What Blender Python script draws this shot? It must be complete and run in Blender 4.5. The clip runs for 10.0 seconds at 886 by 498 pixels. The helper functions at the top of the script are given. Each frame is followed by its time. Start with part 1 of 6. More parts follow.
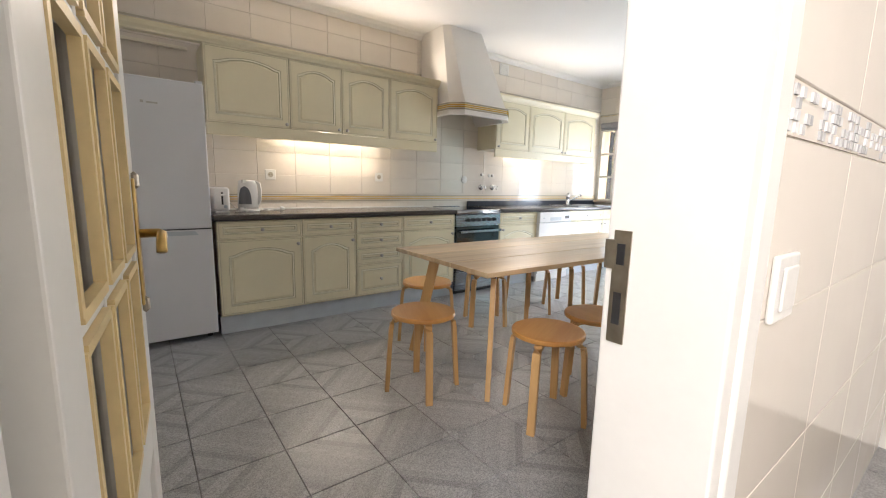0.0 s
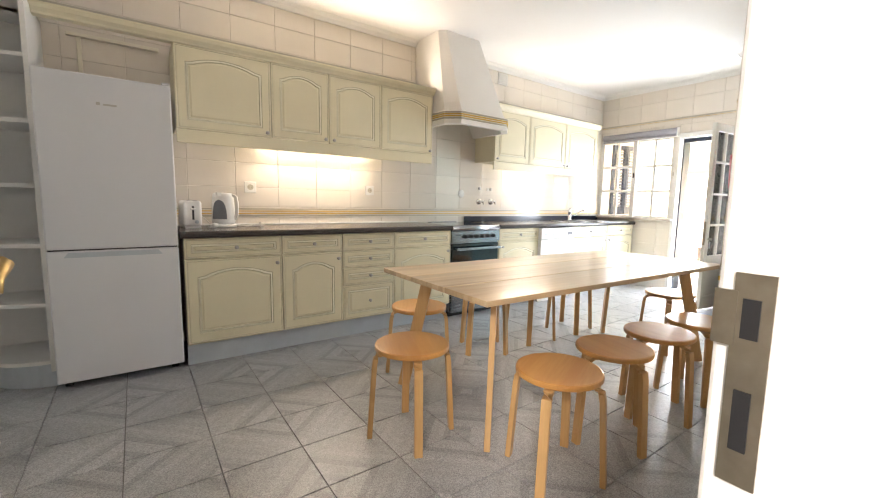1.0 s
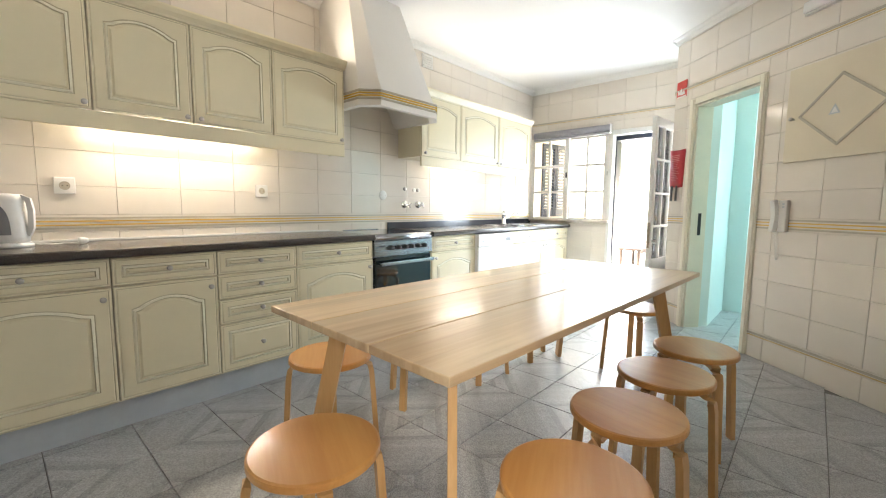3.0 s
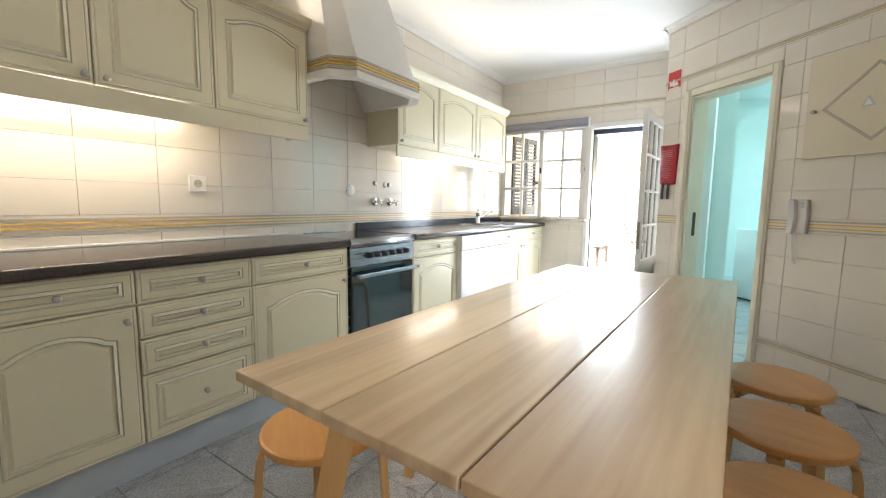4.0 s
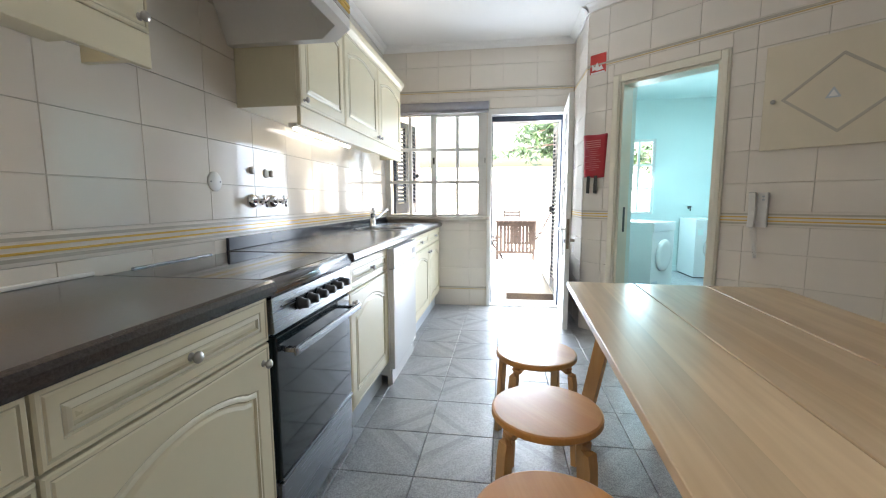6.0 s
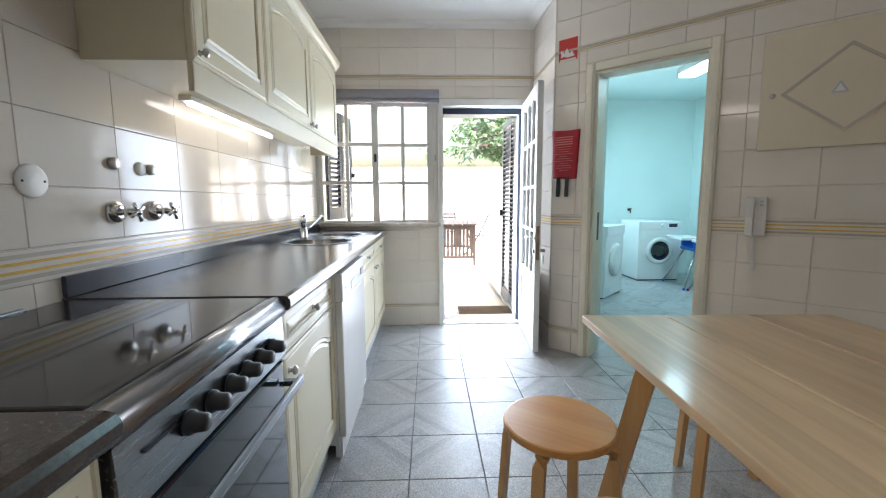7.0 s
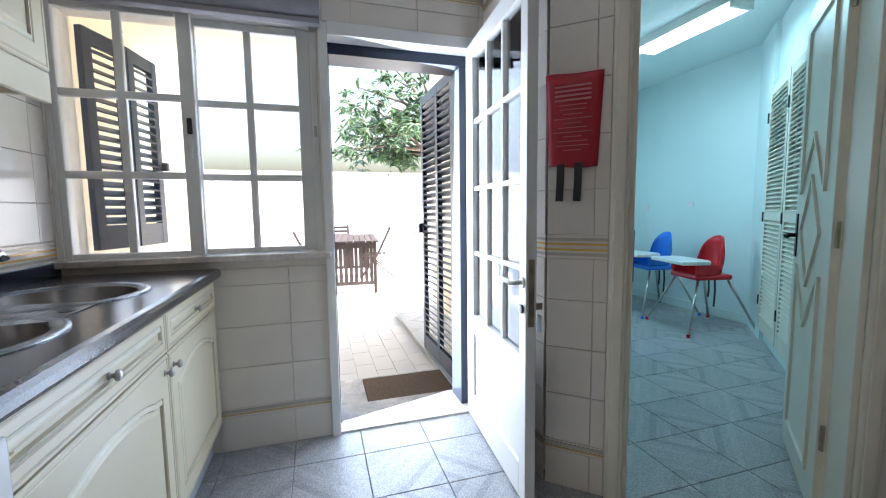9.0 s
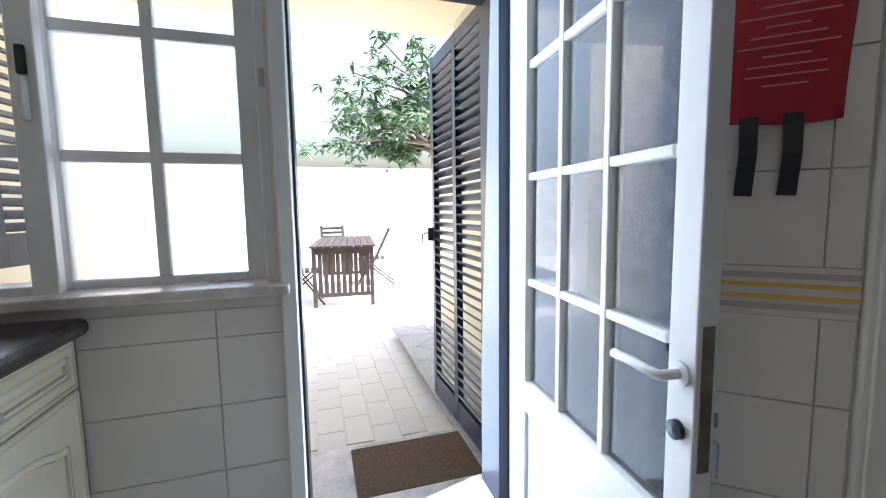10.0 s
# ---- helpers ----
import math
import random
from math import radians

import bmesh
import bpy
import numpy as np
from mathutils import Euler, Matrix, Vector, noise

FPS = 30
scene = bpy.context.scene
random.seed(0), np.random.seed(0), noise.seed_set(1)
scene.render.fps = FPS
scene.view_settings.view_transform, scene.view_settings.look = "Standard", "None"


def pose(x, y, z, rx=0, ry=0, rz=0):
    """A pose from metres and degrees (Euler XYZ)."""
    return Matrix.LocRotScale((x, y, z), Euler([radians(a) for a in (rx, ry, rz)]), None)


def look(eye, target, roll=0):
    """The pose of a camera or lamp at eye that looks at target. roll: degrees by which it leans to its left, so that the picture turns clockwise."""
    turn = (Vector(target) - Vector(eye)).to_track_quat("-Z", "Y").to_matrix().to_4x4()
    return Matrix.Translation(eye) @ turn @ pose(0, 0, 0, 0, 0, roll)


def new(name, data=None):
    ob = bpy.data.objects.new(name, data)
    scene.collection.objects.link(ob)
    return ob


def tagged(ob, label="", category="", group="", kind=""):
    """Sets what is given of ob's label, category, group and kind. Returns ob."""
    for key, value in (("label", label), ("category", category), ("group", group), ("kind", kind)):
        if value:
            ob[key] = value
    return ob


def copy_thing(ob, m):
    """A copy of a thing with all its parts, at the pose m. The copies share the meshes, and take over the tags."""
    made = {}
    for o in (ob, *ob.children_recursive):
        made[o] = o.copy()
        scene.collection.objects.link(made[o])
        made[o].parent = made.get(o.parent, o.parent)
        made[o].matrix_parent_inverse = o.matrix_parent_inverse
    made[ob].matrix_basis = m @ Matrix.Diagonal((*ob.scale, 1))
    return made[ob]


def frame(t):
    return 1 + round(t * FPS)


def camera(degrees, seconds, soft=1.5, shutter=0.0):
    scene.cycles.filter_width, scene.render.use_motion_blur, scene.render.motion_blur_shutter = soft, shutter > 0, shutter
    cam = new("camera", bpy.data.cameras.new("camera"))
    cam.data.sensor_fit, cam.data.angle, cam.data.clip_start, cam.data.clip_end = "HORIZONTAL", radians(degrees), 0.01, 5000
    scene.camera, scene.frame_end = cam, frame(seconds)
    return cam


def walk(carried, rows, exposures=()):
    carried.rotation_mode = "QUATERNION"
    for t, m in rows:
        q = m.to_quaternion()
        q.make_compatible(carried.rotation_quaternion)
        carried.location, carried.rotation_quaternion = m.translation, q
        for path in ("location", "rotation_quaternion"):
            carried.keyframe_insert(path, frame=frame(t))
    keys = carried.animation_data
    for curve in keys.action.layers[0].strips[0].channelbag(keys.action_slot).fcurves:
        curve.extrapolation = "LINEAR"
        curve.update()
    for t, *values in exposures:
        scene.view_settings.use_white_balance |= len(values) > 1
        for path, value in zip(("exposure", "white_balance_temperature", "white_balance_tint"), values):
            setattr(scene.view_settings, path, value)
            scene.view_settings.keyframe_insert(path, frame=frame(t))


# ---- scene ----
cam = camera(94.3, 10.0, soft=1.1)
PATH = [
    (0, (-0.002, 0.3, 1.128), (1.175, 1.888, 0.823), 1.2),
    (0.5, (0.099, 0.41, 1.123), (1.272, 2.004, 0.833), 1.3),
    (1, (0.197, 0.526, 1.118), (1.387, 2.117, 0.885), 1.3),
    (1.5, (0.288, 0.64, 1.104), (1.561, 2.169, 0.903), 1.0),
    (2, (0.39, 0.76, 1.107), (1.725, 2.235, 0.899), 0.8),
    (2.5, (0.518, 0.903, 1.096), (1.919, 2.315, 0.886), 0.7),
    (2.7, (0.579, 0.994, 1.09), (2.01, 2.376, 0.885), 0.6),
    (3.8, (0.814, 1.613, 1.104), (2.429, 2.774, 0.892), 0.6),
    (4, (0.859, 1.746, 1.106), (2.512, 2.851, 0.888), 0.7),
    (4.5, (0.986, 2.081, 1.112), (2.736, 3.023, 0.89), 0.6),
    (5, (1.119, 2.41, 1.113), (2.974, 3.125, 0.888), 0.4),
    (5.5, (1.282, 2.666, 1.115), (3.203, 3.171, 0.884), 0.1),
    (5.7, (1.357, 2.76, 1.114), (3.3, 3.175, 0.884), 0.0),
    (6.8, (1.917, 3.116, 1.133), (3.903, 3.119, 0.894), -0.4),
    (7, (2.059, 3.144, 1.147), (4.044, 3.079, 0.915), -0.3),
    (7.5, (2.425, 3.183, 1.148), (4.403, 2.963, 0.951), -0.3),
    (8, (2.843, 3.206, 1.131), (4.793, 2.803, 0.943), -0.1),
    (8.5, (3.232, 3.138, 1.137), (5.149, 2.598, 0.95), -0.2),
    (9, (3.695, 3.092, 1.143), (5.601, 2.514, 0.957), -0.7),
    (9.5, (4.111, 3.022, 1.156), (6.011, 2.428, 0.961), -0.9),
    (10, (4.525, 2.954, 1.157), (6.429, 2.371, 0.963), -0.8),
]
EXPOSURES = [(0.0, 3.75, 6150, 14), (1.0, 4.2, 6400, 14), (1.5, 4.22, 6200, 10), (2.5, 4.22, 6200, 10), (4.0, 3.83, 6150, 10), (5.5, 3.45, 5900, 11), (7.0, 3.1, 5750, 12), (8.0, 2.8, 5550, 14), (9.0, 2.36, 5400, 14), (10.0, 2.06, 5300, 14)]
walk(cam, [(t, look(eye, target, roll)) for t, eye, target, roll in PATH], EXPOSURES)

# ---- light ----
world = bpy.data.worlds.new("sky_world")
scene.world = world
world.use_nodes = True
_nt = world.node_tree
_sky = _nt.nodes.new("ShaderNodeTexSky")
_sky.sky_type = "NISHITA"
_sky.sun_disc = False
_sky.sun_elevation, _sky.sun_rotation = radians(60), radians(215)
_sky.air_density, _sky.dust_density, _sky.ozone_density = 2.0, 10.0, 0.0
_bg = _nt.nodes["Background"]
_bg.inputs["Strength"].default_value = 0.15
_nt.links.new(_sky.outputs[0], _bg.inputs[0])
_sun = bpy.data.lights.new("sun", "SUN")
_sun.energy, _sun.angle, _sun.color = 3.4, radians(0.6), (1.0, 0.95, 0.88)
sun = new("sun", _sun)
sun.matrix_world = look((5.5, -4.0, 12), (9.0, 1.0, 0))

WARM = (1.0, 0.84, 0.66)


def area_lamp(name, m, sx, sy, watts, color):
    data = bpy.data.lights.new(name, "AREA")
    data.shape, data.size, data.size_y, data.energy, data.color = "RECTANGLE", sx, sy, watts, color
    ob = new(name, data)
    ob.matrix_world = m
    return ob


# daylight of the patio entering by the door and the window
area_lamp("daylight_door", look((5.93, 2.65, 0.99), (4.0, 2.1, 0.85)), 0.70, 1.95, 5.0, (0.86, 0.94, 1.0))
area_lamp("daylight_window", look((6.05, 3.56, 1.48), (4.0, 2.6, 0.7)), 0.90, 0.98, 0.9, (0.86, 0.94, 1.0))
# tubes under and on top of the wall cabinets
area_lamp("tube_glow", look((1.485, 4.03, 1.508), (1.485, 3.35, 0.75)), 0.95, 0.04, 0.68, WARM)
area_lamp("tube_glow", look((4.15, 4.03, 1.508), (4.15, 3.35, 0.75)), 0.85, 0.04, 0.22, WARM)
area_lamp("cabinet_top_glow", look((1.45, 3.90, 2.22), (1.45, 3.15, 2.67)), 1.9, 0.06, 0.66, WARM)
area_lamp("cabinet_top_glow", look((4.2, 3.90, 2.22), (4.2, 3.15, 2.67)), 1.6, 0.06, 0.32, WARM)
# laundry fluorescent, its window, and a lamp added for the hall's unseen light
area_lamp("laundry_tube_glow", pose(6.42, 0.19, 2.5), 0.86, 0.16, 2.4, (0.62, 0.98, 1.0))
area_lamp("laundry_daylight", look((8.30, 0.82, 1.47), (6.5, 0.2, 0.8)), 0.42, 1.1, 2.4, (0.62, 0.95, 1.0))
area_lamp("hall_glow", look((-1.15, -0.75, 2.35), (0.6, 0.6, 1.0)), 0.5, 0.5, 6.6, (1.0, 0.93, 0.84))


# ---- materials ----
def mat(name, color, rough=0.5, metal=0.0, var=0.08, scale=8.0, bump=0.0, bscale=60.0, spec=0.5, rnd=0.0, coat=0.0, rvar=0.06, stretch=(1, 1, 1)):
    m = bpy.data.materials.new(name)
    m.use_nodes = True
    nt = m.node_tree
    p = nt.nodes["Principled BSDF"]
    p.inputs["Metallic"].default_value = metal
    p.inputs["Specular IOR Level"].default_value = spec
    p.inputs["Coat Weight"].default_value = coat
    p.inputs["Coat Roughness"].default_value = 0.12
    tc = nt.nodes.new("ShaderNodeTexCoord")
    mp = nt.nodes.new("ShaderNodeMapping")
    mp.inputs["Scale"].default_value = stretch
    nt.links.new(tc.outputs["Object"], mp.inputs[0])
    n1 = nt.nodes.new("ShaderNodeTexNoise")
    n1.inputs["Scale"].default_value, n1.inputs["Detail"].default_value = scale, 5.0
    n2 = nt.nodes.new("ShaderNodeTexNoise")
    n2.inputs["Scale"].default_value, n2.inputs["Detail"].default_value = bscale, 3.0
    nt.links.new(mp.outputs[0], n1.inputs[0])
    nt.links.new(mp.outputs[0], n2.inputs[0])
    ad = nt.nodes.new("ShaderNodeMath")
    ad.operation = "MULTIPLY_ADD"
    ad.inputs[1].default_value = 0.35
    nt.links.new(n2.outputs[0], ad.inputs[0])
    nt.links.new(n1.outputs[0], ad.inputs[2])
    mr = nt.nodes.new("ShaderNodeMapRange")
    mr.inputs[1].default_value, mr.inputs[2].default_value = 0.35, 1.0
    mr.inputs[3].default_value, mr.inputs[4].default_value = 1.0 - var, 1.0 + var
    nt.links.new(ad.outputs[0], mr.inputs[0])
    fac = mr.outputs[0]
    if rnd:
        oi = nt.nodes.new("ShaderNodeObjectInfo")
        r2 = nt.nodes.new("ShaderNodeMapRange")
        r2.inputs[3].default_value, r2.inputs[4].default_value = 1.0 - rnd, 1.0 + rnd
        nt.links.new(oi.outputs["Random"], r2.inputs[0])
        mu = nt.nodes.new("ShaderNodeMath")
        mu.operation = "MULTIPLY"
        nt.links.new(fac, mu.inputs[0])
        nt.links.new(r2.outputs[0], mu.inputs[1])
        fac = mu.outputs[0]
    vm = nt.nodes.new("ShaderNodeVectorMath")
    vm.operation = "SCALE"
    vm.inputs[0].default_value = color
    nt.links.new(fac, vm.inputs["Scale"])
    nt.links.new(vm.outputs[0], p.inputs["Base Color"])
    rr = nt.nodes.new("ShaderNodeMapRange")
    rr.inputs[3].default_value, rr.inputs[4].default_value = max(0.02, rough - rvar), min(1.0, rough + rvar)
    nt.links.new(n1.outputs[0], rr.inputs[0])
    nt.links.new(rr.outputs[0], p.inputs["Roughness"])
    if bump:
        b = nt.nodes.new("ShaderNodeBump")
        b.inputs["Strength"].default_value, b.inputs["Distance"].default_value = bump, 0.004
        nt.links.new(n2.outputs[0], b.inputs["Height"])
        nt.links.new(b.outputs[0], p.inputs["Normal"])
    return m


def wood(name, dark, light, rough=0.35, axis=0, ring=9.0, coat=0.25, stave=0.0):
    m = mat(name, light, rough, 0, 0.1, 3, 0.05, 90, coat=coat)
    nt = m.node_tree
    p = nt.nodes["Principled BSDF"]
    tc = nt.nodes.new("ShaderNodeTexCoord")
    mp = nt.nodes.new("ShaderNodeMapping")
    sc = [ring, ring, ring]
    sc[axis] = ring * 0.07
    mp.inputs["Scale"].default_value = sc
    oi = nt.nodes.new("ShaderNodeObjectInfo")
    sh = nt.nodes.new("ShaderNodeVectorMath")
    sh.operation = "MULTIPLY_ADD"
    sh.inputs[1].default_value = (7.3, 3.1, 5.7)
    nt.links.new(oi.outputs["Random"], sh.inputs[0])
    nt.links.new(tc.outputs["Object"], sh.inputs[2])
    nt.links.new(sh.outputs[0], mp.inputs[0])
    n1 = nt.nodes.new("ShaderNodeTexNoise")
    n1.inputs["Scale"].default_value, n1.inputs["Detail"].default_value, n1.inputs["Distortion"].default_value = 0.9, 3.0, 0.08
    n2 = nt.nodes.new("ShaderNodeTexNoise")
    n2.inputs["Scale"].default_value, n2.inputs["Detail"].default_value = 9.0, 3.0
    nt.links.new(mp.outputs[0], n1.inputs[0])
    nt.links.new(mp.outputs[0], n2.inputs[0])
    a = nt.nodes.new("ShaderNodeMath")
    a.operation = "MULTIPLY_ADD"
    a.inputs[1].default_value = 0.35
    nt.links.new(n2.outputs[0], a.inputs[0])
    nt.links.new(n1.outputs[0], a.inputs[2])
    cr = nt.nodes.new("ShaderNodeValToRGB")
    cr.color_ramp.elements[0].position, cr.color_ramp.elements[1].position = 0.45, 0.80
    cr.color_ramp.elements[0].color, cr.color_ramp.elements[1].color = (*light, 1), (*dark, 1)
    nt.links.new(a.outputs[0], cr.inputs[0])
    nt.links.new(cr.outputs[0], p.inputs["Base Color"])
    if stave:
        # boards glued from staves of differing tone, with brown heartwood streaks
        sp = nt.nodes.new("ShaderNodeSeparateXYZ")
        nt.links.new(tc.outputs["Object"], sp.inputs[0])
        dv = nt.nodes.new("ShaderNodeMath")
        dv.operation = "DIVIDE"
        dv.inputs[1].default_value = stave
        nt.links.new(sp.outputs[1], dv.inputs[0])
        fl = nt.nodes.new("ShaderNodeMath")
        fl.operation = "FLOOR"
        nt.links.new(dv.outputs[0], fl.inputs[0])
        wn = nt.nodes.new("ShaderNodeTexWhiteNoise")
        wn.noise_dimensions = "1D"
        nt.links.new(fl.outputs[0], wn.inputs["W"])
        tone = nt.nodes.new("ShaderNodeMapRange")
        tone.inputs[3].default_value, tone.inputs[4].default_value = 0.86, 1.08
        nt.links.new(wn.outputs[0], tone.inputs[0])
        streak = nt.nodes.new("ShaderNodeTexNoise")
        streak.inputs["Scale"].default_value, streak.inputs["Detail"].default_value = 1.0, 2.0
        ms = nt.nodes.new("ShaderNodeMapping")
        ms.inputs["Scale"].default_value = (0.9, 17.0, 3.0)
        nt.links.new(sh.outputs[0], ms.inputs[0])
        nt.links.new(ms.outputs[0], streak.inputs[0])
        sr = nt.nodes.new("ShaderNodeMapRange")
        sr.inputs[1].default_value, sr.inputs[2].default_value = 0.60, 0.74
        sr.inputs[3].default_value, sr.inputs[4].default_value = 0.0, 0.7
        nt.links.new(streak.outputs[0], sr.inputs[0])
        mx = nt.nodes.new("ShaderNodeMix")
        mx.data_type = "RGBA"
        mx.inputs["B"].default_value = (dark[0] * 0.8, dark[1] * 0.72, dark[2] * 0.7, 1)
        nt.links.new(sr.outputs[0], mx.inputs["Factor"])
        nt.links.new(cr.outputs[0], mx.inputs["A"])
        vs = nt.nodes.new("ShaderNodeVectorMath")
        vs.operation = "SCALE"
        nt.links.new(mx.outputs["Result"], vs.inputs[0])
        nt.links.new(tone.outputs[0], vs.inputs["Scale"])
        nt.links.new(vs.outputs[0], p.inputs["Base Color"])
    return m


def glow(name, color, strength):
    m = mat(name, (0.9, 0.9, 0.9), 0.4)
    p = m.node_tree.nodes["Principled BSDF"]
    p.inputs["Emission Color"].default_value = (*color, 1)
    p.inputs["Emission Strength"].default_value = strength
    return m


def clear_glass(name, tint=(1, 1, 1), rough=0.0):
    m = bpy.data.materials.new(name)
    m.use_nodes = True
    nt = m.node_tree
    nt.nodes.remove(nt.nodes["Principled BSDF"])
    tr, gl, mx, fr = (nt.nodes.new("ShaderNode" + k) for k in ("BsdfTransparent", "BsdfGlossy", "MixShader", "Fresnel"))
    tr.inputs[0].default_value = (*tint, 1)
    gl.inputs["Roughness"].default_value = rough
    fr.inputs[0].default_value = 1.45
    nt.links.new(fr.outputs[0], mx.inputs[0])
    nt.links.new(tr.outputs[0], mx.inputs[1])
    nt.links.new(gl.outputs[0], mx.inputs[2])
    nt.links.new(mx.outputs[0], nt.nodes["Material Output"].inputs[0])
    return m


PITCH_X, PITCH_Y, JX, JY = 0.322, 0.316, 5.255, 3.237


def floor_tile_material(name):
    """Grey stoneware with slanting bands that meet in nested diamonds."""
    m = mat(name, (0.36, 0.37, 0.39), 0.34, 0, 0.1, 5, 0.10, 160, rnd=0.06)
    nt = m.node_tree
    p = nt.nodes["Principled BSDF"]
    geo = nt.nodes.new("ShaderNodeNewGeometry")
    sp = nt.nodes.new("ShaderNodeSeparateXYZ")
    nt.links.new(geo.outputs["Position"], sp.inputs[0])

    def fold(out, joint, pitch):
        s = nt.nodes.new("ShaderNodeMath")
        s.operation = "SUBTRACT"
        s.inputs[1].default_value = joint
        d = nt.nodes.new("ShaderNodeMath")
        d.operation = "DIVIDE"
        d.inputs[1].default_value = pitch
        g = nt.nodes.new("ShaderNodeMath")
        g.operation = "PINGPONG"
        g.inputs[1].default_value = 1.0
        nt.links.new(out, s.inputs[0])
        nt.links.new(s.outputs[0], d.inputs[0])
        nt.links.new(d.outputs[0], g.inputs[0])
        return g.outputs[0]

    a = nt.nodes.new("ShaderNodeMath")
    nt.links.new(fold(sp.outputs[0], JX, PITCH_X), a.inputs[0])
    nt.links.new(fold(sp.outputs[1], JY, PITCH_Y), a.inputs[1])
    f = nt.nodes.new("ShaderNodeMath")
    f.operation = "MULTIPLY"
    f.inputs[1].default_value = 7.0
    nt.links.new(a.outputs[0], f.inputs[0])
    fl = nt.nodes.new("ShaderNodeMath")
    fl.operation = "FLOOR"
    nt.links.new(f.outputs[0], fl.inputs[0])
    wn = nt.nodes.new("ShaderNodeTexWhiteNoise")
    wn.noise_dimensions = "1D"
    nt.links.new(fl.outputs[0], wn.inputs["W"])
    n = nt.nodes.new("ShaderNodeTexNoise")
    n.inputs["Scale"].default_value, n.inputs["Detail"].default_value = 300.0, 4.0
    nt.links.new(geo.outputs["Position"], n.inputs[0])
    sm = nt.nodes.new("ShaderNodeMath")
    sm.operation = "MULTIPLY_ADD"
    sm.inputs[1].default_value = 0.3
    nt.links.new(n.outputs[0], sm.inputs[0])
    nt.links.new(wn.outputs[0], sm.inputs[2])
    cr = nt.nodes.new("ShaderNodeValToRGB")
    cr.color_ramp.elements[0].position, cr.color_ramp.elements[1].position = 0.0, 1.0
    cr.color_ramp.elements[0].color, cr.color_ramp.elements[1].color = (0.30, 0.293, 0.282, 1), (0.43, 0.42, 0.405, 1)
    nt.links.new(sm.outputs[0], cr.inputs[0])
    mixer = nt.nodes.new("ShaderNodeMix")
    mixer.data_type = "RGBA"
    mixer.blend_type = "MULTIPLY"
    mixer.inputs["Factor"].default_value = 1.0
    src = p.inputs["Base Color"].links[0].from_socket
    grit = nt.nodes.new("ShaderNodeTexVoronoi")
    grit.inputs["Scale"].default_value = 260.0
    nt.links.new(geo.outputs["Position"], grit.inputs["Vector"])
    gs = nt.nodes.new("ShaderNodeSeparateColor")
    nt.links.new(grit.outputs["Color"], gs.inputs[0])
    gr = nt.nodes.new("ShaderNodeMapRange")
    gr.inputs[3].default_value, gr.inputs[4].default_value = 1.75, 3.4
    nt.links.new(gs.outputs[0], gr.inputs[0])
    sc = nt.nodes.new("ShaderNodeVectorMath")
    sc.operation = "SCALE"
    nt.links.new(gr.outputs[0], sc.inputs["Scale"])
    nt.links.new(src, sc.inputs[0])
    nt.links.new(cr.outputs[0], mixer.inputs["A"])
    nt.links.new(sc.outputs[0], mixer.inputs["B"])
    nt.links.new(mixer.outputs["Result"], p.inputs["Base Color"])
    return m


